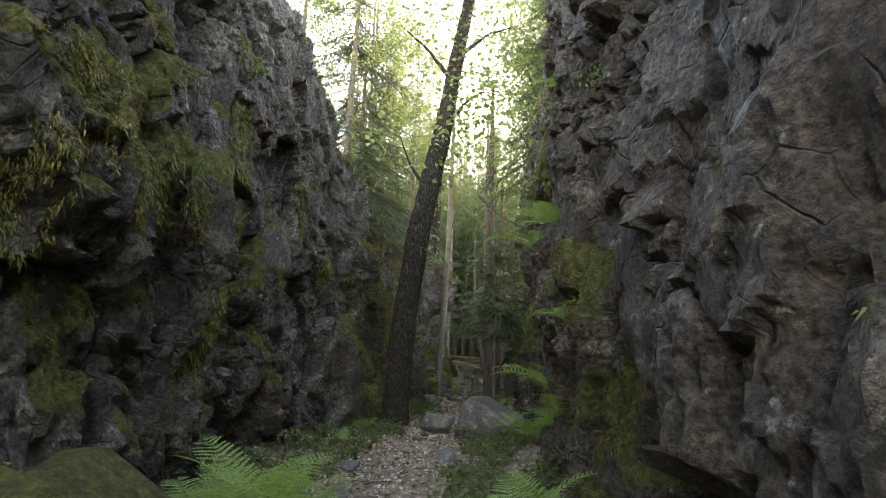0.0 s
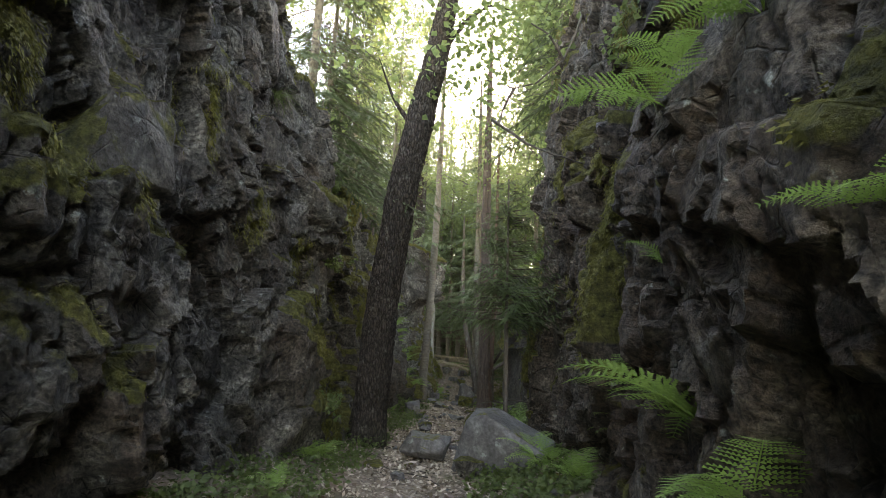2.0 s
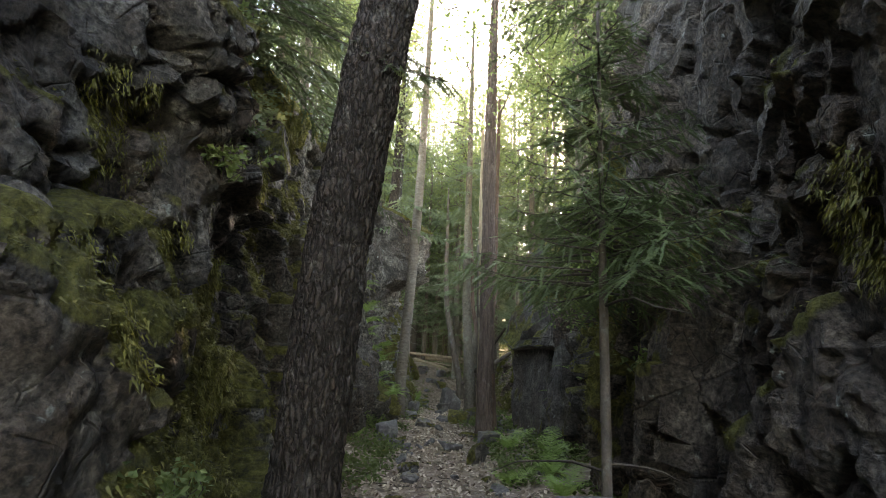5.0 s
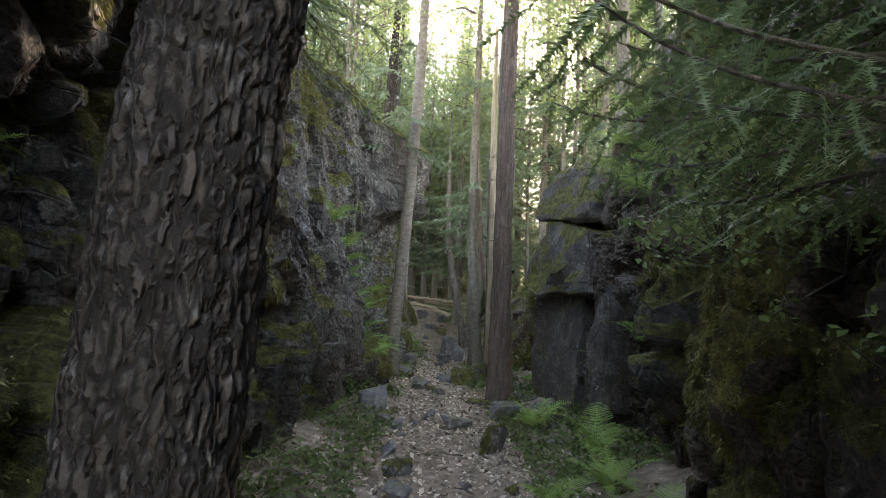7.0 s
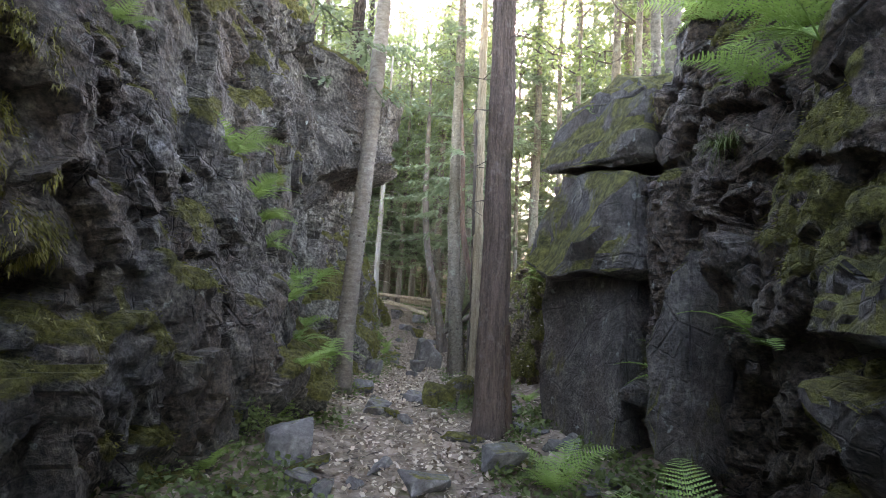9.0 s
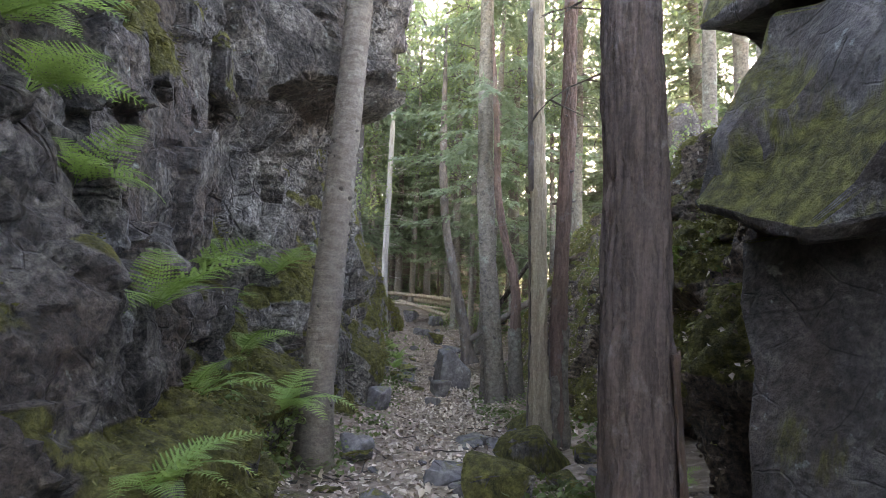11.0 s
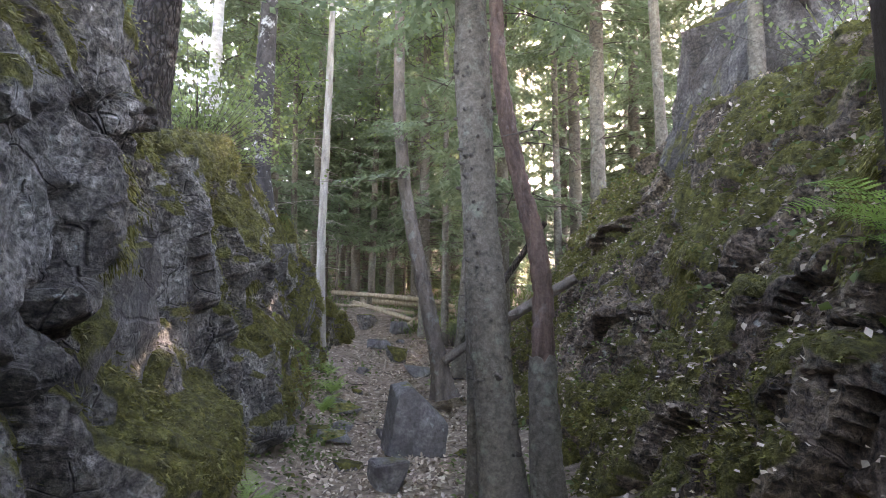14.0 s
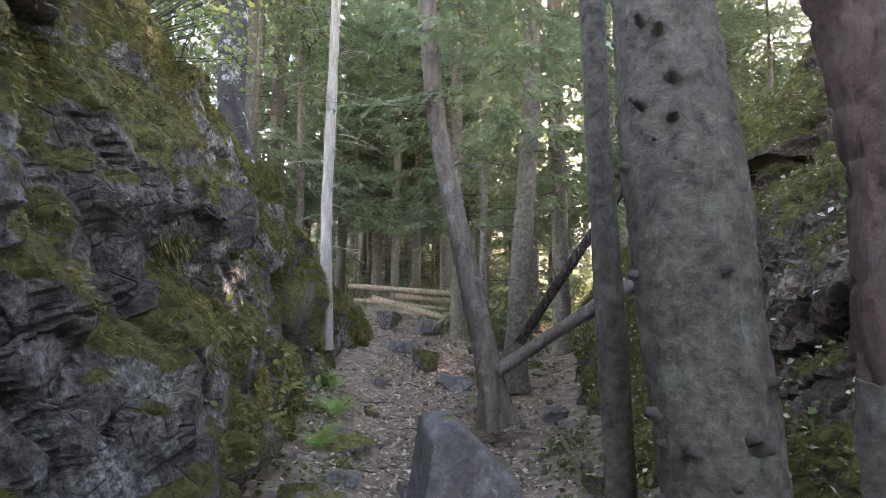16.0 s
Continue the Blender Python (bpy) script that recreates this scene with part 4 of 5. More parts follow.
stone("flat grey slab beside the leaning spruce", 2.35, 32.0, (0.7, 0.6, 0.28), 29, STONE, 25, 5)
stone("grey boulder below the log pile", 2.25, 36.9, (0.7, 0.6, 0.5), 30, STONE, 25, 5)
stone("mossy boulder below the log pile", 1.3, 37.3, (0.9, 0.6, 0.6), 31, MOSSY, 75, 5)
stone("low moss-covered mound beside the bare tree", 1.78, 20.95, (0.75, 0.8, 0.5), 33, MOSSY, 25, 4)
stone("low moss-covered mound at the edge of the trail", 1.98, 22.3, (0.6, 0.9, 0.45), 34, MOSSY, -15, 4)
stone("pale flat slab at the foot of the mossy rock", 0.78, 27.9, (0.5, 0.7, 0.16), 35, STONE, 35, 6)
stone("mossy rock at the foot of the face", -1.75, 3.0, (1.0, 1.3, 0.95), 32, MOSSY, 5, 5, 0.2, "boulder")
r = np.random.default_rng(9)
protos = [rock_mesh("small_stone", (0.3, 0.24, 0.17), 60 + k, STONE if k % 3 else MOSSY, rough=0.04) for k in range(5)]
for k in range(170):
    y = r.uniform(5, 37) if k < 110 else r.uniform(13, 21)
    lf, rf = float(at(LEFT, 1, y)), float(at(RIGHT, 1, y))
    x = lf + (rf - lf) * (r.uniform(0.12, 0.95) if r.uniform() < 0.8 else 0.9)
    sc = r.uniform(0.35, 1.3) ** 1.4
    m = pose(x, y, fz(x, y) + 0.02 * sc, r.uniform(-12, 12), r.uniform(-12, 12), r.uniform(0, 360)) @ Matrix.Diagonal((sc, sc * r.uniform(0.7, 1.2), sc * r.uniform(0.6, 1.1), 1))
    ob = protos[k] if k < 5 else protos[k % 5].copy()
    if k >= 5:
        scene.collection.objects.link(ob)
    ob.matrix_basis = m
    tagged(ob, "small grey stone half sunk in the leaf litter", "stone", "small stones along the trail")

# blocks that stand out of the faces: parent, place, size, seed, turn
for wall, x, y, z, size, seed, rz, tilt in (
        (wall_right, 5.6, 26.5, 4.2, (2.0, 2.4, 3.2), 47, 15, 5),
        (wall_right, 1.30, 3.1, 1.75, (0.55, 0.85, 1.5), 50, 6, 5), (wall_right, 1.34, 2.0, 2.1, (0.5, 0.7, 1.3), 51, -5, 4), (wall_right, 1.30, 2.2, 0.85, (0.5, 0.75, 0.7), 52, 4, 4),
        (wall_right, 1.35, 4.2, 2.6, (0.5, 0.8, 1.0), 53, 12, 6), (wall_right, 1.55, 7.6, 2.2, (0.6, 0.9, 0.8), 54, 14, 9), (wall_right, 2.1, 12.3, 5.0, (0.9, 1.2, 0.9), 55, 5, 8),
        (wall_left, -0.35, 21.9, 4.05, (1.15, 1.4, 1.15), 56, -10, 5), (wall_left, -0.85, 20.6, 3.3, (0.7, 0.9, 0.8), 57, 12, 8), (wall_left, -1.1, 18.9, 3.9, (0.6, 0.8, 0.8), 58, -8, 5),
        (wall_left, -1.95, 6.3, 2.6, (0.6, 1.2, 0.9), 59, -12, 8), (wall_left, -1.75, 8.9, 3.6, (0.6, 0.8, 0.9), 70, 12, 8), (wall_left, -1.6, 10.6, 3.4, (0.6, 0.9, 0.5), 71, 5, 9),
        (wall_left, -1.55, 12.9, 3.5, (0.6, 0.8, 0.6), 72, 9, 5), (wall_left, -0.15, 24.2, 1.5, (0.7, 1.1, 1.2), 73, -12, 4), (wall_left, 0.1, 28.3, 2.2, (0.8, 1.3, 0.9), 74, 10, 6), (wall_left, 0.2, 30.7, 1.6, (0.7, 1.2, 0.9), 75, -14, 6), (wall_left, 0.2, 27.4, 0.7, (0.8, 1.3, 0.8), 76, 10, 6)):
    ob = rock_mesh("rock_block", size, seed, BLOCK_L if wall is wall_left else BLOCK_R, wall, 0.45, 0.03)
    ob.matrix_basis = pose(x + (0.12 if wall is wall_right else -0.2), y, z, tilt, -tilt, rz)


def shaped_block(name, wall, material, corners, seed, rough=0.04):
    """A block with given corners in the world, broken along flat joints, set in a face."""
    c = np.mean(corners, axis=0)
    ob = rock_mesh(name, (2.0, 2.0, 2.0), seed, material, wall, rough=rough, corners=[tuple(np.array(k) - c) for k in corners], worn=0.012)
    ob.matrix_basis = pose(*c)
    return ob


shaped_block("rock_block", wall_right, BLOCK_R, [(1.93, 18.9, 2.15), (2.35, 18.75, 3.12), (2.5, 17.3, 2.84), (2.42, 17.3, 1.95), (2.02, 18.2, 1.9), (3.3, 17.4, 2.8), (3.3, 17.4, 1.9), (3.2, 19.3, 3.15), (3.0, 19.5, 2.1)], 42)
shaped_block("rock_block", wall_right, BLOCK_R, [(2.18, 19.2, 3.28), (2.48, 19.2, 4.05), (2.85, 18.4, 4.2), (2.56, 17.4, 3.0), (2.66, 17.4, 3.65), (3.5, 17.5, 3.0), (3.5, 17.6, 4.0), (3.4, 19.5, 4.1), (3.2, 19.6, 3.25)], 41)
shaped_block("rock_block", wall_right, BLOCK_R, [(2.16, 18.8, 1.97), (2.52, 17.5, 1.95), (2.12, 18.6, 0.1), (2.34, 17.35, 0.1), (2.2, 18.0, 0.9), (3.3, 17.6, 1.9), (3.3, 17.6, 0.1), (3.1, 19.4, 0.1), (3.1, 19.4, 2.0)], 43)
shaped_block("rock_slab", wall_right, BLOCK_R, [(2.40, 16.32, 2.05), (2.24, 16.62, 1.42), (2.22, 16.52, 0.55), (2.40, 16.28, 0.5), (3.0, 16.4, 0.5), (2.95, 16.42, 2.0), (3.0, 16.75, 0.5), (2.95, 16.6, 2.0)], 44)
shaped_block("rock_block", wall_right, BLOCK_R, [(2.06, 14.9, 1.46), (2.17, 14.9, 1.74), (2.07, 14.55, 1.72), (2.03, 14.5, 1.45), (2.9, 14.5, 1.4), (2.9, 14.5, 1.95), (2.9, 15.2, 1.4), (2.9, 15.2, 1.9)], 46)
shaped_block("rock_block", wall_right, BLOCK_R, [(2.05, 14.95, 1.27), (2.0, 14.55, 1.24), (1.98, 14.7, 0.95), (2.9, 14.6, 0.5), (2.9, 15.2, 0.5), (2.9, 15.1, 1.3), (2.9, 14.5, 1.3)], 48)

def log(label, p, q, r0, r1, material, seed, name="log", group=""):
    top = empty(name, *p)
    d = np.array(q) - np.array(p)
    v, f = tube([d * t + (0, 0, 0.04 * math.sin(3 * t)) for t in (0, 0.3, 0.6, 1.0)], [r0, r0 * 0.95, (r0 + r1) / 2, r1], 20, 0.06, bark_rough(seed, r0 * 0.08, (0.05, 0.1)))
    f.append(list(range(19, -1, -1)))
    stem = mesh_object("stem", v, f, material, top, sharp=40)
    e = np.random.default_rng(seed)
    for k in range(5):
        t = e.uniform(0.15, 0.95)
        b = d * t
        w = unit(e.normal(0, 1, 3) * (1, 1, 0.5) + (0, 0, 0.6)) * e.uniform(0.08, 0.3)
        sv, sf = sticks([[b, b + w * 0.5, b + w]], 0.014, 0.006, 5)
        mesh_object("snag", sv, sf, material, stem)
    return tagged(top, label, "log", group)


log("long fallen log with pale weathered bark", (0.2, 39.2, 2.36), (3.9, 38.9, 2.05), 0.075, 0.10, WOOD_PALE, 1, group="fallen logs across the trail")
log("thick fallen log with pale wood", (1.5, 39.3, 2.13), (4.2, 39.1, 1.85), 0.13, 0.17, WOOD_PALE, 2, group="fallen logs across the trail")
log("fallen log sloping down to the trail", (0.9, 38.9, 2.02), (2.95, 37.5, 1.40), 0.09, 0.08, WOOD_PALE, 3, group="fallen logs across the trail")
log("thin fallen log propped on the others", (2.2, 36.9, 1.15), (3.4, 38.4, 1.95), 0.05, 0.07, WOOD_PALE, 4, group="fallen logs across the trail")
log("thin grey log in the pile", (0.4, 38.4, 1.95), (3.6, 38.5, 1.62), 0.05, 0.06, WOOD_PALE, 6, group="fallen logs across the trail")
log("fallen log leaning on the bank", (2.42, 29.45, 0.97), (4.15, 28.5, 2.2), 0.072, 0.08, BARK_BROWN, 7)
log("dark dead trunk leaning on the bank", (2.95, 30.75, 1.2), (4.2, 29.95, 3.25), 0.065, 0.05, BARK_DARK, 8)
log("short log lying along the trail", (2.0, 35.4, 0.85), (2.6, 34.3, 0.72), 0.07, 0.06, WOOD_PALE, 9)
log("short broken stump of pale wood", (0.30, 25.0, 0.1), (0.31, 25.02, 0.75), 0.06, 0.045, WOOD_PALE, 10, "stump")


# ---- branches of the near trees ----
def cone(r0, r1, ln, ns=8):
    th = np.arange(ns) * 2 * np.pi / ns
    v = [(math.cos(a) * r, math.sin(a) * r, z) for r, z in ((r0 * 1.5, 0), (r0, ln * 0.3), (r1, ln)) for a in th]
    i = np.arange(3 * ns).reshape(3, ns)
    j = np.roll(i, -1, 1)
    return v, np.stack([i[:-1], j[:-1], j[1:], i[1:]], -1).reshape(-1, 4).tolist() + [i[-1].tolist()]


def stubs(top, count, zmax, path, radius, material, seed, ln=0.05, r0=0.011):
    """Short stubs of lost branches round a trunk."""
    e = np.random.default_rng(seed)
    path = np.array(path) - np.array(path[0])
    me = None
    for k in range(count):
        z, a = e.uniform(0.5, zmax), e.uniform(0, 6.28)
        c = np.array([np.interp(z, path[:, 2], path[:, i]) for i in (0, 1)])
        d = Vector((math.cos(a), math.sin(a), 0.1))
        rr = float(np.interp(z, *radius))
        if me is None:
            ob = mesh_object("branch_stub", *cone(r0, r0 * 0.7, ln), material, top.children[0])
            me = ob.data
        else:
            ob = new("branch_stub", me)
            ob.parent = top.children[0]
        ob.matrix_basis = Matrix.Translation((c[0] + d.x * rr * 0.93, c[1] + d.y * rr * 0.93, z)) @ d.to_track_quat("Z", "Y").to_matrix().to_4x4() @ Matrix.Scale(e.uniform(0.6, 1.5), 4)


stubs(spruce5, 110, 3.9, [(2.26, 25.2, 0.1), (2.18, 25.2, 0.8), (2.05, 25.2, 2.2), (1.96, 25.2, 3.7), (1.92, 25.2, 6)], ([0, 0.7, 2.1, 3.6, 6], [0.20, 0.16, 0.148, 0.138, 0.12]), TWIG, 3, 0.03, 0.013)
stubs(smooth, 40, 5.0, [(-0.11, 20.87, 0.1), (-0.10, 20.87, 0.9), (-0.065, 20.87, 1.8), (0.02, 20.87, 3.3), (0.12, 20.9, 6)], ([0, 0.8, 1.7, 3.2, 6], [0.175, 0.135, 0.128, 0.122, 0.11]), TWIG, 4, 0.02, 0.012)
stubs(red2, 14, 3.5, [(2.12, 21.62, 0.1), (2.10, 21.62, 1.0), (2.14, 21.6, 2.2), (2.20, 21.6, 3.4), (2.26, 21.62, 9)], ([0, 0.9, 2.1, 3.3], [0.13, 0.095, 0.08, 0.078]), TWIG, 5, 0.04)


def bark_scrap(top, path, radius, a0, a1, z0, z1, material, seed, label=""):
    """A curved sheet of bark, ragged at its edges, still clinging to a trunk."""
    path = np.array(path) - np.array(path[0])
    na, nz = 14, max(6, int((z1 - z0) / 0.03))
    u, w = np.meshgrid(np.linspace(0, 1, na), np.linspace(0, 1, nz))
    edge = 0.18 * fbm(np.stack([w * 9, u * 0 + seed, u * 0], -1), 3, seed)
    zz = z0 + (z1 - z0) * w + 0.12 * (w - 0.5) * fbm(np.stack([u * 5, w * 0 + seed, w * 0], -1), 3, seed + 1)
    a = a0 + (a1 - a0) * (u + edge * (2 * u - 1))
    r = np.interp(zz, *radius) + 0.006
    c = np.stack([np.interp(zz, path[:, 2], path[:, k]) for k in (0, 1)], -1)
    p0 = np.stack([zz * 8, a * 2, 0 * a], -1)
    v = []
    for d in (0.0, 0.012):
        rr = r + d + 0.008 * fbm(p0, 3, seed + 2)
        v.append(np.stack([c[..., 0] + rr * np.cos(a), c[..., 1] + rr * np.sin(a), zz], -1).reshape(-1, 3))
    f = grid_faces(nz, na)
    i = np.arange(nz * na).reshape(nz, na)
    rim = np.concatenate([i[0], i[1:, -1], i[-1, -2::-1], i[-2:0:-1, 0]])
    nxt = np.roll(rim, -1)
    faces = np.concatenate([f[:, ::-1], f + nz * na, np.stack([rim, nxt, nxt + nz * na, rim + nz * na], -1)])
    ob = mesh_object("bark_scrap", np.concatenate(v), faces, material, top, sharp=40)
    return tagged(ob, label)


PALE_PATH = [(1.94, 21.55, 0.1), (1.91, 21.55, 1.2), (1.88, 21.55, 2.7), (1.84, 21.55, 4.2), (1.8, 21.55, 8)]
RED_PATH = [(2.12, 21.62, 0.1), (2.10, 21.62, 1.0), (2.14, 21.6, 2.2), (2.20, 21.6, 3.4), (2.26, 21.62, 9)]
TWIST_PATH = [(2.52, 24.98, 0.1), (2.48, 24.98, 1.0), (2.47, 24.98, 1.7)]
for k, (ob, pth, rad, a0, a1, z0, z1, m) in enumerate([
        (pale, PALE_PATH, ([0, 1.1, 2.6, 4.1], [0.13, 0.085, 0.082, 0.08]), 1.9, 3.0, 0.0, 2.6, BARK_BROWN), (pale, PALE_PATH, ([0, 1.1, 2.6, 4.1], [0.13, 0.085, 0.082, 0.08]), 2.6, 3.9, 2.7, 4.6, BARK_BROWN),
        (pale, PALE_PATH, ([0, 1.1, 2.6, 4.1], [0.13, 0.085, 0.082, 0.08]), 5.9, 7.4, 0.0, 1.2, BARK_BROWN),
        (red2, RED_PATH, ([0, 0.9, 2.1, 3.3], [0.13, 0.095, 0.08, 0.078]), 5.0, 7.0, 0.0, 1.35, BARK_SPRUCE), (red2, RED_PATH, ([0, 0.9, 2.1, 3.3], [0.13, 0.095, 0.08, 0.078]), 3.0, 4.6, 0.0, 0.9, BARK_SPRUCE),
        (redbark, [(1.62, 18.72, -0.1), (1.60, 18.72, 0.5), (1.575, 18.72, 1.2), (1.56, 18.72, 2.8), (1.54, 18.72, 5.5)], ([0, 0.6, 1.3, 2.9, 5.6], [0.27, 0.195, 0.18, 0.17, 0.155]), 5.3, 6.2, 0.3, 1.5, BARK_RED),
        (twist, TWIST_PATH, ([0, 0.9, 1.6], [0.13, 0.098, 0.085]), 2.8, 5.6, 0.0, 1.25, BARK_SPRUCE)]):
    bark_scrap(ob, pth, rad, a0, a1, z0, z1, m, 500 + k, "torn sheet of bark")


def limbs_of(top, paths, r0, material=None):
    x, y, z = top.location
    for p in paths:
        p = np.asarray(p, float) - (x, y, z)
        if len(p) < 7:
            u = np.linspace(0, len(p) - 1, 4 * len(p))
            p = np.stack([np.interp(u, np.arange(len(p)), p[:, k]) for k in range(3)], -1)
            p[1:-1] = (p[:-2] + 2 * p[1:-1] + p[2:]) / 4
        mesh_object("limb", *sticks([p + rng.normal(0, 0.006, p.shape)], r0, 0.006, 8), material or TWIG, top)


fork = [[(-0.1, 11.75, 6.6), (0.12, 11.7, 6.95), (0.35, 11.6, 7.25), (0.75, 11.5, 7.55), (1.15, 11.4, 7.4)], [(0.05, 11.75, 7.9), (-0.5, 11.6, 8.6), (-1.2, 11.5, 9.2)], [(0.2, 11.8, 8.6), (0.9, 11.9, 9.3), (1.6, 12.0, 9.6)], [(-0.4, 11.75, 5.2), (-0.75, 11.6, 5.6), (-1.1, 11.5, 6.4)]]
limbs_of(big, fork, 0.06, BARK_DARK)
cl = [p for f in fork for p in f[2:]] + [(0.3, 11.6, 6.3), (0.9, 11.2, 6.9), (1.2, 11.3, 7.9), (0.6, 11.4, 8.4), (-0.3, 11.4, 9.2), (0.8, 11.6, 9.2), (0.2, 11.5, 5.9), (1.6, 11.8, 8.8), (1.0, 11.9, 10.2), (-0.8, 11.6, 8.0), (0.5, 11.5, 7.2), (1.5, 11.6, 7.0), (-0.2, 11.4, 10.5)]
lv = leaves(cl, 0.5, 110, 0.13, 0.8) - np.array(big.location)
mesh_object("leaves", *tris(lv), LEAF, big, False)
cl = [limb((1.57, 18.75, z), (1.57 + 1.6 * math.cos(a), 18.75 + 1.6 * math.sin(a), z + 0.8), 0.1)[k] for z, a in ((6.0, 0.5), (6.6, 2.4), (7.2, 4.0), (7.9, 5.6), (8.6, 1.3), (9.2, 3.2), (6.3, 4.8)) for k in (3, 4, 5, 6)]
mesh_object("leaves", *tris(leaves(cl, 0.3, 34, 0.09, 0.8) - np.array(redbark.location)), LEAF, redbark, False)
limbs_of(redbark, [cl[k:k + 4] for k in range(0, 28, 4)], 0.02)
vine = empty("hanging_branch", 1.9, 9.6, 7.6)
limbs_of(vine, [[(1.9, 9.6, 7.6), (1.95, 9.5, 6.5), (1.72, 9.5, 5.7), (1.55, 9.5, 5.3), (1.2, 9.5, 4.95), (0.9, 9.5, 4.85), (0.55, 9.5, 4.95)], [(0.9, 9.5, 4.85), (0.75, 9.45, 4.5), (0.7, 9.4, 4.2)], [(1.55, 9.5, 5.3), (1.35, 9.4, 5.6), (1.0, 9.4, 5.8)], [(0.6, 9.3, 4.3), (1.0, 8.8, 3.75), (1.5, 8.5, 3.45)]], 0.022)
lv = leaves([(1.0, 9.45, 4.95), (0.7, 9.5, 5.0), (1.3, 9.4, 5.5), (1.0, 9.4, 5.8), (1.6, 9.5, 5.9), (0.6, 9.45, 4.8)], 0.22, 26, 0.10, 0.7) - np.array(vine.location)
mesh_object("leaves", *tris(lv), LEAF, vine, False)
tagged(vine, "thin bent branch with green leaves hanging over the gorge", "branch")


def dead_twigs(top, spots, seed, ln=(0.4, 1.2), material=None):
    e, trunk = np.random.default_rng(seed), top.children[0]
    for x, y, z in spots:
        a, k = e.uniform(0, 6.28), e.uniform(*ln)
        u = np.linspace(0, 1, 7)[:, None]
        p = np.array((x, y, z)) - np.array(top.location) + u * np.array((math.cos(a), math.sin(a), 0.15)) * k - u ** 2 * (0, 0, 0.3 * k) + np.cumsum(e.normal(0, 0.012, (7, 3)), 0)
        paths = [p] + [[p[i], p[i] + e.normal(0, 0.12, 3) * (1, 1, 0.5)] for i in (2, 3, 4, 5)]
        v, f = sticks([np.asarray(q) if len(q) > 2 else np.linspace(q[0], q[1], 3) for q in paths], 0.008, 0.002)
        mesh_object("dead_branch", v, f, material or TWIG, trunk)


dead_twigs(deadspr, [(0.33, 32.5, z) for z in np.linspace(2.6, 6.8, 26)], 3, material=WOOD_GREY)
dead_twigs(spruce5, [(2.03, 25.2, z) for z in np.linspace(2.6, 6.0, 10)], 4)
dead_twigs(twist, [(2.2, 25.2, z) for z in np.linspace(3.0, 5.5, 8)], 5, (0.3, 0.7))
dead_twigs(thin6, [(1.9, 29.6, z) for z in np.linspace(2.5, 6.0, 12)], 6)
dead_twigs(trunk7, [(3.25, 31.5, z) for z in np.linspace(2.0, 6.0, 16)], 7)
dead_twigs(redbark, [(1.56, 18.72, z) for z in np.linspace(2.8, 6.0, 8)], 8, (0.3, 0.8))
for ob, h0, n0, rch in ((spruce5, 4.2, 40, 1.6), (thin6, 3.4, 45, 1.6), (trunk7, 3.0, 60, 1.8), (smooth, 4.6, 32, 1.4)):
    nd, boughs = spruce_crown(11.5, h0, rch, n0, 5, 0.06, 0.55)
    mesh_object("crown", *tris(nd - np.array((0.2 if ob is not trunk7 else -0.3, 0, 0))), NEEDLE, ob, False)


# ---- ferns and small plants ----
def frond(ln, droop, side=0.0, pairs=18, m=8):
    """A fern frond along +y: a stalk with tapering pinnae of small leaflets."""
    u = (np.arange(pairs) + 3.0) / (pairs + 3.2)
    y, z = ln * u * (1 - 0.12 * u * u), ln * (0.75 * u - droop * u ** 2)
    stem = np.stack([side * u * u * ln, y, z], -1)
    t = unit(np.gradient(stem, axis=0))
    quads = []
    for sg in (-1, 1):
        lp = 0.30 * ln * np.clip(u * 4.5, 0, 1) ** 0.7 * (1 - u) ** 0.8 + 0.012
        d = unit(np.array((sg, 0, 0.12)) + t * 0.38 + (0, 0, -0.06) + rng.normal(0, 0.05, (pairs, 3)))
        nrm = unit(np.cross(d, t)) * -sg
        e = unit(np.cross(nrm, d))
        for k in range(m):
            v = (k + 0.15) / m
            c = stem + d * (lp * v)[:, None] - nrm * 0 - np.array((0, 0, 0.10)) * (lp * v * v)[:, None]
            w, hl = lp / m * 1.05, lp * 0.085 * (1 - 0.8 * v) + 0.002
            for s2 in (-1, 1):
                tip = c + s2 * e * hl[:, None] + d * (w * 0.75)[:, None]
                quads.append(np.stack([c, c + d * w[:, None] * 0.9, tip + d * (w * 0.25)[:, None], tip], 1))
    st = np.concatenate([[(0, 0, 0)], stem])
    sv, sf = sticks([st], 0.0045 * ln / 0.6, 0.001, 4)
    qv, qf = tris(np.concatenate(quads))
    return np.concatenate([qv, sv]), qf.tolist() + (sf + len(qv)).tolist()


FRONDS = [frond(0.62, 0.55, 0.1), frond(0.55, 0.75, -0.15), frond(0.70, 0.62, 0.0), frond(0.48, 0.9, 0.1)]
FROND_ME = []
for v, f in FRONDS:
    ob = mesh_object("frond", v, f, FERN, None, False)
    FROND_ME.append(ob.data)
    bpy.data.objects.remove(ob)


def fern(x, y, z, scale, count, seed, facing=None, spread=360.0, lift=0.0, label="green fern with feathery fronds on the gorge floor", group="ferns on the floor"):
    """A tuft of fronds; facing (degrees from +y) and spread for one that grows out of a rock face."""
    e = np.random.default_rng(seed)
    top = empty("fern", x, y, z, 0, scale)
    for k in range(count):
        a = (facing if facing is not None else 0) + spread * ((k + 0.5) / count - 0.5) + e.uniform(-14, 14)
        ob = new("frond", FROND_ME[int(e.integers(0, 4))])
        ob.parent = top
        ob.matrix_basis = pose(0, 0, 0, lift + e.uniform(-14, 10), e.uniform(-14, 14), a) @ Matrix.Scale(e.uniform(0.65, 1.15), 4)
    return tagged(top, label, "fern", group)


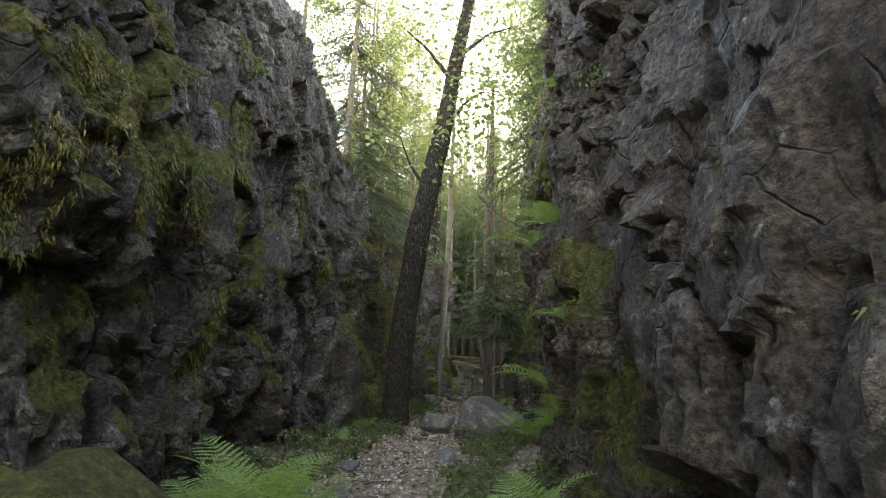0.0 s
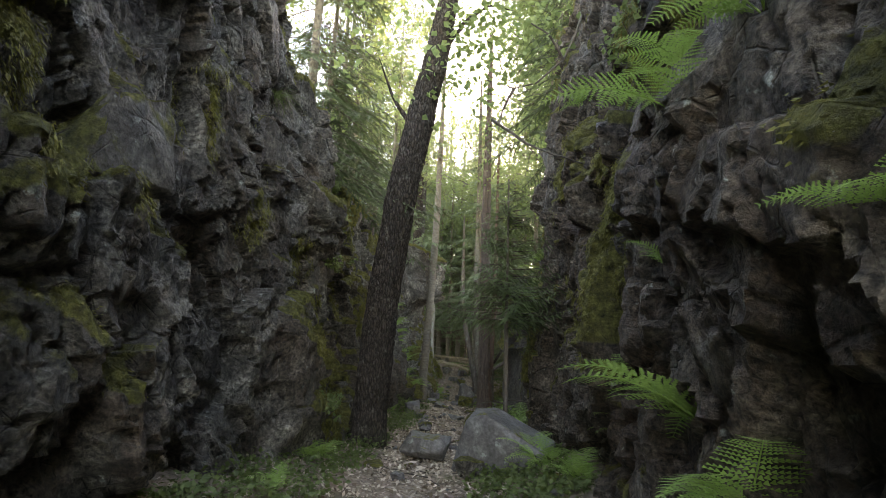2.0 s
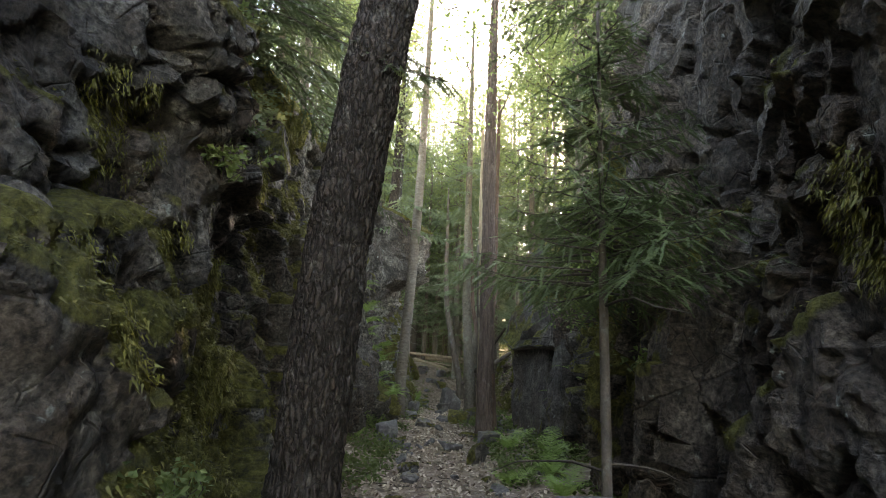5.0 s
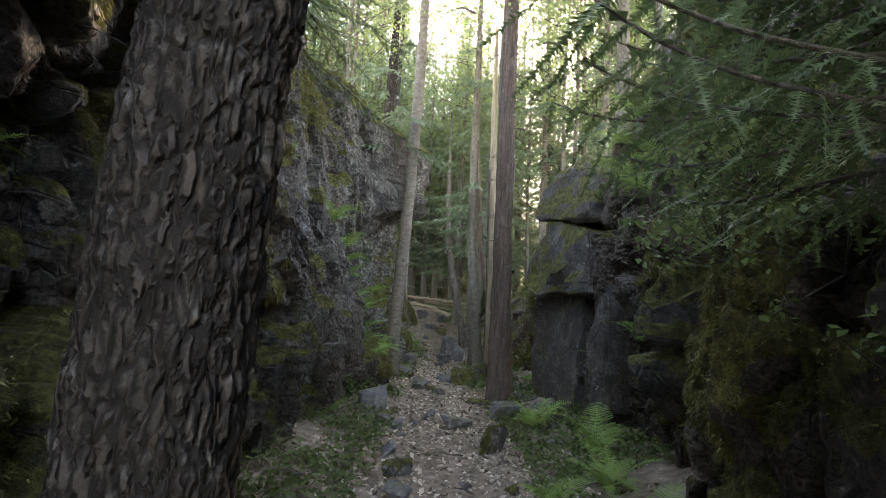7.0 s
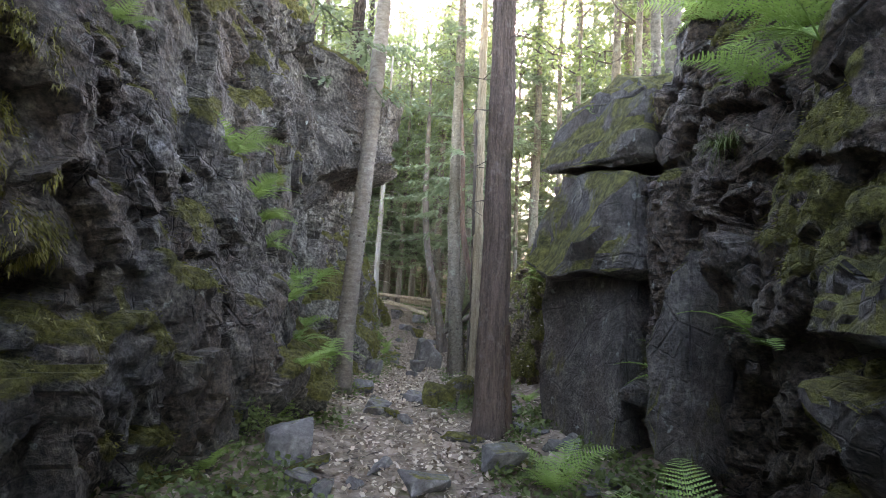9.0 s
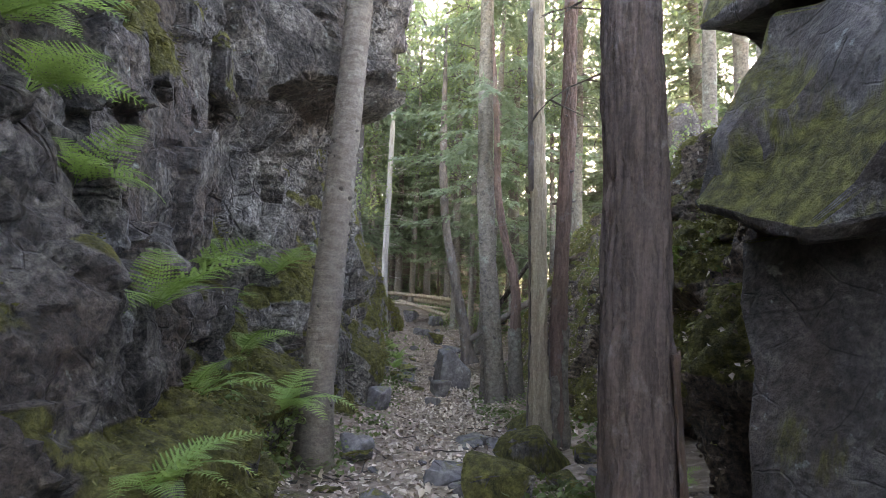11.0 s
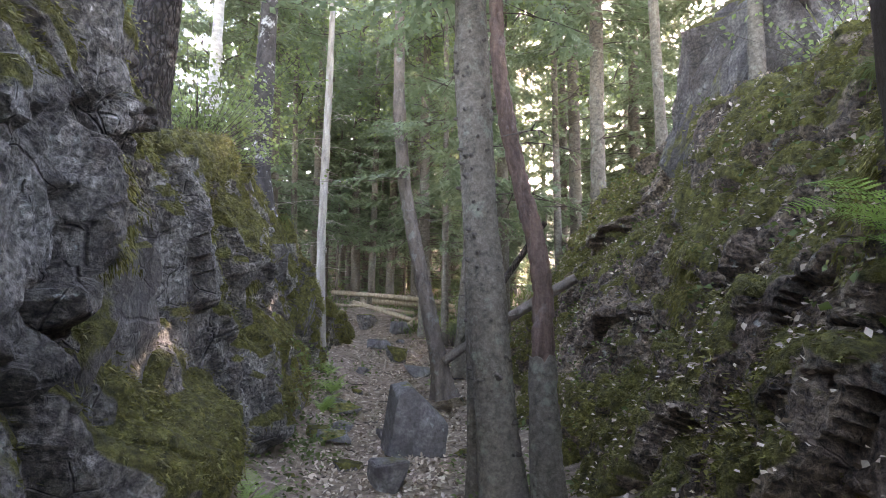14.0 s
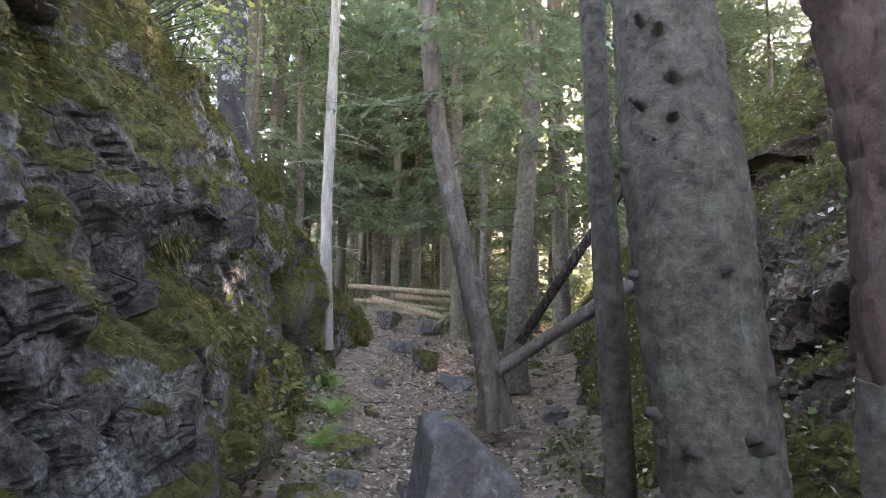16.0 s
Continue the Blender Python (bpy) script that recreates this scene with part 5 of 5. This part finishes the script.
def on_face(grid, y, z, proud=0.0):
    """The place and the outward normal on a rock face at y and z."""
    i = int(np.argmin(np.abs(grid[:, 60, 1] - y)))
    i = min(max(i, 2), grid.shape[0] - 3)
    j = int(np.argmin(np.abs(grid[i, :186, 2] - z)))
    j = min(max(j, 2), 186)
    n = unit(np.cross(grid[i + 2, j] - grid[i - 2, j], grid[i, j + 2] - grid[i, j - 2]))
    n = n if n[0] * (1 if grid is GL else -1) > 0 else -n
    return grid[i, j] + n * proud, n


for k, (x, y, s, c) in enumerate([(-1.30, 4.45, 1.3, 10), (-1.55, 3.9, 1.2, 9), (-0.95, 4.2, 0.9, 7), (0.62, 4.0, 1.0, 8), (0.92, 4.5, 0.7, 6), (0.8, 3.2, 0.6, 5), (-1.32, 9.7, 0.72, 7), (-1.38, 8.3, 0.6, 6), (1.38, 10.9, 0.9, 8), (1.28, 9.6, 0.85, 8), (1.42, 8.6, 0.7, 7), (1.15, 11.6, 0.6, 7),
                              (1.75, 17.0, 0.75, 8), (2.05, 15.6, 0.8, 8), (1.75, 14.6, 0.75, 8), (1.55, 13.4, 0.7, 7), (1.2, 14.4, 0.5, 6), (-0.72, 19.3, 0.6, 7), (-0.62, 18.4, 0.65, 8), (-0.7, 20.1, 0.6, 7), (-0.85, 17.0, 0.5, 6), (0.42, 25.4, 0.5, 6), (0.65, 29.2, 0.55, 7), (0.72, 30.2, 0.6, 7), (0.6, 31.2, 0.5, 6), (2.5, 31.0, 0.4, 5), (-1.25, 15.2, 0.6, 6), (2.3, 19.8, 0.5, 5)]):
    fern(x, y, fz(x, y) - 0.01, s * 1.3, c + 2, 100 + k, lift=26)
for k, (side, y, z, s, c) in enumerate([(1, 5.45, 2.72, 0.8, 4), (1, 5.25, 2.40, 0.8, 3), (1, 4.25, 1.55, 0.85, 5), (1, 5.85, 0.95, 1.1, 8), (1, 5.3, 0.7, 0.9, 6), (1, 6.3, 1.9, 0.5, 4), (1, 7.2, 1.2, 0.5, 6), (1, 8.0, 0.7, 0.7, 5), (1, 9.4, 4.6, 0.6, 4), (1, 4.9, 4.0, 0.7, 4), (1, 15.85, 1.35, 0.8, 4), (1, 16.4, 3.75, 0.8, 5), (1, 15.9, 3.9, 0.9, 6), (1, 15.2, 4.3, 0.8, 5), (1, 14.6, 2.2, 0.6, 4),
                                     (1, 15.98, 3.0, 1.0, 6), (1, 15.1, 2.9, 1.15, 8), (1, 15.5, 3.2, 1.0, 7), (1, 14.4, 2.1, 0.9, 5), (1, 16.8, 0.95, 1.0, 6), (1, 22.9, 1.9, 1.0, 6), (1, 20.75, 1.98, 1.05, 7), (1, 22.4, 2.35, 0.6, 4), (1, 4.75, 2.55, 0.75, 5), (-1, 18.1, 2.4, 0.75, 7), (-1, 17.9, 2.8, 0.8, 5), (-1, 20.0, 1.7, 0.85, 7), (-1, 18.7, 2.0, 0.8, 6), (-1, 21.2, 1.5, 0.75, 6), (-1, 20.4, 0.8, 0.9, 7), (-1, 19.5, 1.0, 0.9, 7), (1, 20.25, 1.98, 0.6, 4), (1, 21.9, 2.45, 0.6, 5), (1, 19.6, 2.6, 0.5, 5), (-1, 18.2, 2.25, 0.7, 5), (-1, 18.9, 1.5, 0.75, 6), (-1, 18.3, 0.9, 0.7, 5), (-1, 21.7, 1.85, 0.95, 6), (-1, 20.6, 1.2, 0.7, 5), (-1, 20.9, 0.7, 0.6, 5), (-1, 12.6, 2.2, 0.4, 3), (-1, 23.7, 0.7, 0.4, 5), (-1, 29.2, 0.8, 0.45, 5), (-1, 16.6, 3.3, 0.5, 4), (-1, 5.0, 4.6, 0.5, 4)]):
    p, n = on_face(GR if side > 0 else GL, y, z, -0.02)
    fern(*p, s * 1.15, c + 1, 200 + k, math.degrees(math.atan2(-n[0], n[1])), 170, 14, "green fern growing out of a crack in the rock face", "ferns on the rock faces")


def blades(points, normals, ln, count, wide=0.22, bend=0.4, jitter=0.02, up=0.5):
    """Small blades standing on a surface."""
    p = np.repeat(points, count, 0) + rng.normal(0, jitter, (len(points) * count, 3))
    n = unit(np.repeat(normals, count, 0) + rng.normal(0, 0.55, p.shape) + (0, 0, up))
    s = unit(np.cross(n, rng.normal(0, 1, p.shape)))
    l2 = ln * rng.uniform(0.5, 1.4, (len(p), 1))
    return np.stack([p - s * l2 * wide, p + s * l2 * wide, p + n * l2 + np.array((0, 0, -bend)) * l2], 1)


def moss_on(grid, cover, count, name, label, y0=-0.5, y1=36.0):
    i, j = rng.integers(2, grid.shape[0] - 2, count * 12), rng.integers(8, grid.shape[1] - 3, count * 12)
    p = grid[i, j]
    n = unit(np.cross(grid[i + 1, j] - grid[i - 1, j], grid[i, j + 1] - grid[i, j - 1]))
    n = n * np.where(n[:, :1] * (1 if grid is GL else -1) > 0, 1, -1)
    ok = np.flatnonzero((cover[i, j] > rng.uniform(0.35, 1.0, len(p))) & (p[:, 1] > y0) & (p[:, 1] < y1))[:count]
    ob = mesh_object(name, *tris(blades(p[ok], n[ok], 0.030, 6, 0.2, 0.6, 0.022)), MOSS, None, False)
    return tagged(ob, label, "moss", kind="stuff")


moss_on(GL, CL, 26000, "moss", "yellow-green moss on the ledges of the dark rock")
moss_on(GR, CR, 26000, "moss", "yellow-green moss on the ledges of the brown rock")


def drapes(grid, spots, name, label):
    """Strands of moss that hang down a face from ledges."""
    pts, nrm = [], []
    for y, z, ln in spots:
        for s in range(9):
            yy = y + rng.normal(0, 0.11)
            for d in np.arange(0, ln * rng.uniform(0.4, 1.1), 0.016):
                yy += rng.normal(0, 0.006)
                p, n = on_face(grid, yy, z - d + rng.normal(0, 0.01), 0.02)
                pts.append(p)
                nrm.append(n)
    ob = mesh_object(name, *tris(blades(np.array(pts), np.array(nrm), 0.024, 7, 0.2, 0.9, 0.018, -0.3)), MOSS, None, False)
    return tagged(ob, label, "moss", kind="stuff")


drapes(GL, [(11.9, 2.2, 0.9), (11.5, 2.5, 0.8), (11.7, 1.5, 0.8), (14.8, 3.0, 1.2), (13.4, 4.4, 0.4), (14.1, 4.6, 0.5), (15.3, 2.7, 1.0), (8.6, 3.0, 0.7), (3.0, 3.3, 0.9), (3.4, 2.6, 0.6), (3.9, 2.75, 0.8), (4.4, 2.7, 0.5), (2.5, 2.4, 0.8), (5.3, 3.9, 1.2), (5.6, 3.2, 1.2), (4.9, 1.9, 1.2), (6.4, 2.6, 0.5), (7.5, 3.8, 0.9), (10.3, 2.9, 0.7), (10.8, 2.2, 0.5), (12.6, 3.4, 0.6), (9.8, 1.9, 0.6), (14.6, 2.6, 1.0), (15.0, 2.2, 0.8), (15.6, 1.8, 0.7), (11.0, 0.9, 0.4), (24.0, 2.4, 0.6), (27.4, 2.0, 0.8), (29.0, 2.4, 0.5), (28.2, 1.1, 0.5)], "hanging_moss", "yellow-green moss hanging in strands down the dark rock")
drapes(GR, [(4.8, 4.6, 1.0), (5.6, 3.8, 1.2), (6.2, 4.4, 1.4), (7.4, 3.0, 1.2), (8.0, 3.6, 1.4), (9.0, 4.2, 1.2), (9.6, 2.4, 1.0), (13.2, 2.2, 1.4), (13.6, 1.8, 1.2), (14.0, 2.6, 1.0), (17.4, 3.6, 0.5), (20.2, 2.9, 1.0), (21.5, 2.4, 0.9), (23.0, 2.8, 1.0), (25.0, 2.2, 0.8)], "hanging_moss", "green moss hanging in strands down the brown rock")


def grass(x, y, z, seed, scale=1.0, out=(0, 0), label="tuft of thin arching grass on a rock ledge"):
    e = np.random.default_rng(seed)
    quads = []
    for _ in range(150):
        a, ln = e.uniform(0, 6.28), e.uniform(0.18, 0.42) * scale
        d = np.array((math.cos(a) + out[0], math.sin(a) + out[1], 0)) * ln * e.uniform(0.3, 0.8)
        u = np.linspace(0, 1, 5)[:, None]
        p = u * d + (0, 0, 1) * (u * 0.9 - u ** 2 * e.uniform(0.7, 1.6)) * ln + e.normal(0, 0.03, 3) * (1, 1, 0)
        s = np.array((-math.sin(a), math.cos(a), 0)) * 0.0035
        w = 1 - 0.9 * u
        l, q = p - s * w, p + s * w
        quads += [np.stack([l[k], q[k], q[k + 1], l[k + 1]]) for k in range(4)]
    ob = mesh_object("grass_tuft", *tris(np.array(quads)), HERB)
    ob.matrix_basis = pose(x, y, z)
    return tagged(ob, label, "grass", "grass tufts on ledges")


for k, (g, y, z, s) in enumerate([(GL, 4.25, 2.75, 1.3), (GL, 3.6, 2.7, 1.0), (GR, 19.7, 2.6, 1.1), (GR, 16.3, 2.75, 0.9), (GL, 9.2, 4.4, 1.0), (GR, 23.4, 3.0, 0.8), (GR, 26.4, 3.1, 1.0), (GL, 29.9, 3.1, 1.2)]):
    p, n = on_face(g, y, z)
    grass(*p, 300 + k, s, (n[0] * 0.8, n[1] * 0.8))


def bush(x, y, z, seed, r, count, size, label, material=None, name="bush"):
    e = np.random.default_rng(seed)
    tips = e.normal(0, 1, (count, 3)) * (r, r, r * 0.55) + (0, 0, r)
    top = empty(name, x, y, z)
    v, f = sticks([np.linspace((0, 0, -0.05), q, 4) + np.outer(np.sin(np.linspace(0, 3.1, 4)), e.normal(0, 0.05, 3)) for q in tips], 0.006, 0.002)
    tagged(mesh_object("brushwood", v, f, TWIG, top), kind="stuff")
    mesh_object("leaves", *tris(leaves(np.concatenate([tips, tips * 0.8]), r * 0.16, 9, size, 0.8)), material or LEAF, top, False)
    return tagged(top, label, "bush")


for k, (x, y, r0, n0) in enumerate([(-0.75, 28.6, 0.38, 60), (-0.95, 27.6, 0.32, 45), (-0.5, 25.6, 0.25, 30), (4.9, 29.8, 0.35, 40), (4.4, 31.8, 0.4, 45), (3.3, 18.4, 0.35, 40), (3.5, 17.2, 0.3, 35), (4.2, 22.6, 0.4, 45), (4.8, 24.6, 0.35, 40), (3.9, 20.6, 0.35, 40), (3.5, 35.2, 0.35, 40), (3.3, 38.0, 0.4, 45), (-2.6, 9.0, 0.35, 40), (-2.5, 12.0, 0.3, 35), (-2.4, 15.6, 0.3, 35), (2.75, 9.2, 0.35, 35)]):
    bush(x, y, stand_z(x, y), 400 + k, r0, n0, 0.05, "low leafy bush of light green leaves on the rim", LEAF, "bilberry_bush")
for k, (g, y, z) in enumerate([(GL, 5.2, 4.2), (GL, 11.4, 3.9), (GR, 11.8, 1.4), (GR, 6.2, 3.3), (GL, 10.0, 0.7), (GL, 11.0, 2.6), (GR, 3.9, 3.4), (GR, 12.6, 2.3), (GR, 13.0, 2.7), (GR, 12.3, 1.9), (GR, 12.9, 2.0), (GR, 13.4, 2.4)]):
    p, n = on_face(g, y, z)
    bush(*p, 450 + k, 0.13 if k < 7 else 0.24, 22 if k < 7 else 45, 0.05, "small bright green seedling rooted in the rock", LEAF, "seedling")

for k, (x, y, r0, n0) in enumerate([(-0.62, 19.3, 0.2, 60), (-0.6, 19.9, 0.18, 50), (-0.75, 18.7, 0.16, 40), (-0.55, 20.4, 0.2, 55), (-0.7, 17.9, 0.15, 36)]):
    bush(x, y, fz(x, y) + 0.05, 490 + k, r0, n0, 0.05, "low bright green plant at the foot of the rock face", LEAF, "leafy_herb")
for k, (x, y, r0, n0) in enumerate([(-0.62, 27.4, 0.42, 130), (-0.5, 28.2, 0.5, 170), (-0.95, 28.0, 0.6, 190), (-0.4, 28.9, 0.38, 110)]):
    bush(x, y, stand_z(x, y), 470 + k, r0, n0, 0.055, "bright green leafy bush growing on the mossy rim", LEAF, "leafy_bush")
# leaf litter, herbs and twigs on the floor
n0 = 38000
y = 1 + 38 * rng.uniform(0, 1, n0)
t = np.clip(rng.normal(0.48, 0.27, n0), -0.05, 1.1)
lf, rf = at(LEFT, 1, y), at(RIGHT, 1, y)
x = lf + (rf - lf) * t
c = np.stack([x, y, floor_z(x, y) + 0.008], -1)
lv = leaves(c, (0, 0, 0.004), 1, 0.055, 0.35)
litter = mesh_object("leaf_litter", *tris(lv), LITTER, None, False)
tagged(litter, "dry brown and grey fallen leaves on the trail", "leaf litter", kind="stuff")
n0 = 7000
y = 2 + 34 * rng.uniform(0, 1, n0)
side = rng.uniform(0, 1, n0) < 0.6
t = np.where(side, 1 - 0.34 * rng.uniform(0, 1, n0) ** 1.3, 0.26 * rng.uniform(0, 1, n0) ** 1.2)
lf, rf = at(LEFT, 1, y), at(RIGHT, 1, y)
x = lf + (rf - lf) * t
ok = (fbm(np.stack([x, y, 0 * x], -1) * 0.9, 3, 51) > -0.15) & (rng.uniform(0, 1, n0) < np.where(y < 20.5, 1.0, 0.22))
c = np.stack([x, y, floor_z(x, y) + 0.06], -1)[ok]
herbs = mesh_object("ground_herbs", *tris(leaves(c, (0.07, 0.07, 0.035), 9, 0.06, 0.45)), HERB, None, False)
tagged(herbs, "small green woodland herbs along the sides of the trail", "herbs", kind="stuff")
tw = []
for _ in range(260):
    yy = rng.uniform(3, 38)
    xx = float(at(LEFT, 1, yy)) + float(at(RIGHT, 1, yy) - at(LEFT, 1, yy)) * rng.uniform(0.15, 0.9)
    a, ln = rng.uniform(0, 3.14), rng.uniform(0.1, 0.5)
    u = np.linspace(-0.5, 0.5, 5)
    px, py = xx + u * ln * math.cos(a), yy + u * ln * math.sin(a)
    tw.append(np.stack([px, py, floor_z(px, py) + 0.012], -1) + rng.normal(0, 0.006, (5, 3)))
v, f = sticks(tw, 0.008, 0.004, 5)
tagged(mesh_object("fallen_twigs", v, f, TWIG), "thin dead twigs scattered on the trail", "twigs", kind="stuff")
n0 = 16000
x, y = rng.uniform(2.6, 8.5, n0), rng.uniform(17, 38, n0)
ok = x > at(RIGHT, 2, y) + 0.5
c = np.stack([x, y, floor_z(x, y) + 0.02], -1)[ok]
x2, y2 = rng.uniform(-7, -0.3, n0), rng.uniform(12, 38, n0)
ok = x2 < at(LEFT, 2, y2) - 0.5
c = np.concatenate([c, np.stack([x2, y2, floor_z(x2, y2) + 0.02], -1)[ok]])
tagged(mesh_object("forest_moss", *tris(blades(c, np.array([(0, 0, 1.0)] * len(c)), 0.07, 4, 0.2, 0.4, 0.06)), MOSS, None, False), "moss and low growth on the forest floor above the rock", "moss", kind="stuff")
i, j = rng.integers(600, GR.shape[0] - 3, 60000), rng.integers(20, 200, 60000)
p = GR[i, j]
n = unit(np.cross(GR[i + 1, j] - GR[i - 1, j], GR[i, j + 1] - GR[i, j - 1]))
n = n * np.where(n[:, :1] < 0, 1, -1)
ok = (p[:, 1] > 19) & (p[:, 1] < 36) & (n[:, 2] > 0.25)
p, n = p[ok], n[ok]
pick = rng.uniform(0, 1, len(p))
tagged(mesh_object("bank_litter", *tris(leaves(p[pick < 0.5] + n[pick < 0.5] * 0.012, 0.01, 1, 0.04, 0.6)), LITTER, None, False), "dead leaves caught on the mossy bank", "leaf litter", kind="stuff")
tagged(mesh_object("bank_growth", *tris(blades(p[(pick > 0.3) & (fbm(p * 1.3, 3, 81) > 0.26)], n[(pick > 0.3) & (fbm(p * 1.3, 3, 81) > 0.26)], 0.045, 6, 0.2, 0.5, 0.05)), MOSS, None, False), "cushions of green moss and low growth on the bank", "moss", kind="stuff")
c = p[(pick > 0.965) & (fbm(p * 0.9, 3, 71) > 0.05)]
tagged(mesh_object("bank_herbs", *tris(leaves(c + (0, 0, 0.05), (0.06, 0.06, 0.04), 7, 0.05, 0.6)), HERB, None, False), "small green herbs on the mossy bank", "herbs", kind="stuff")
x, y = rng.uniform(-10, 14, 15000), 36.5 + 28 * rng.uniform(0, 1, 15000) ** 1.4
ok = np.abs(x - 1.2) > np.where(y < 40, 1.0, 0.3)
c = np.stack([x, y, floor_z(x, y) + 0.02], -1)[ok]
tagged(mesh_object("undergrowth", *tris(blades(c, np.array([(0, 0, 1.0)] * len(c)), 0.2, 4, 0.12, 0.35, 0.12)), HERB, None, False), "low green undergrowth of the wood", "undergrowth", kind="stuff")
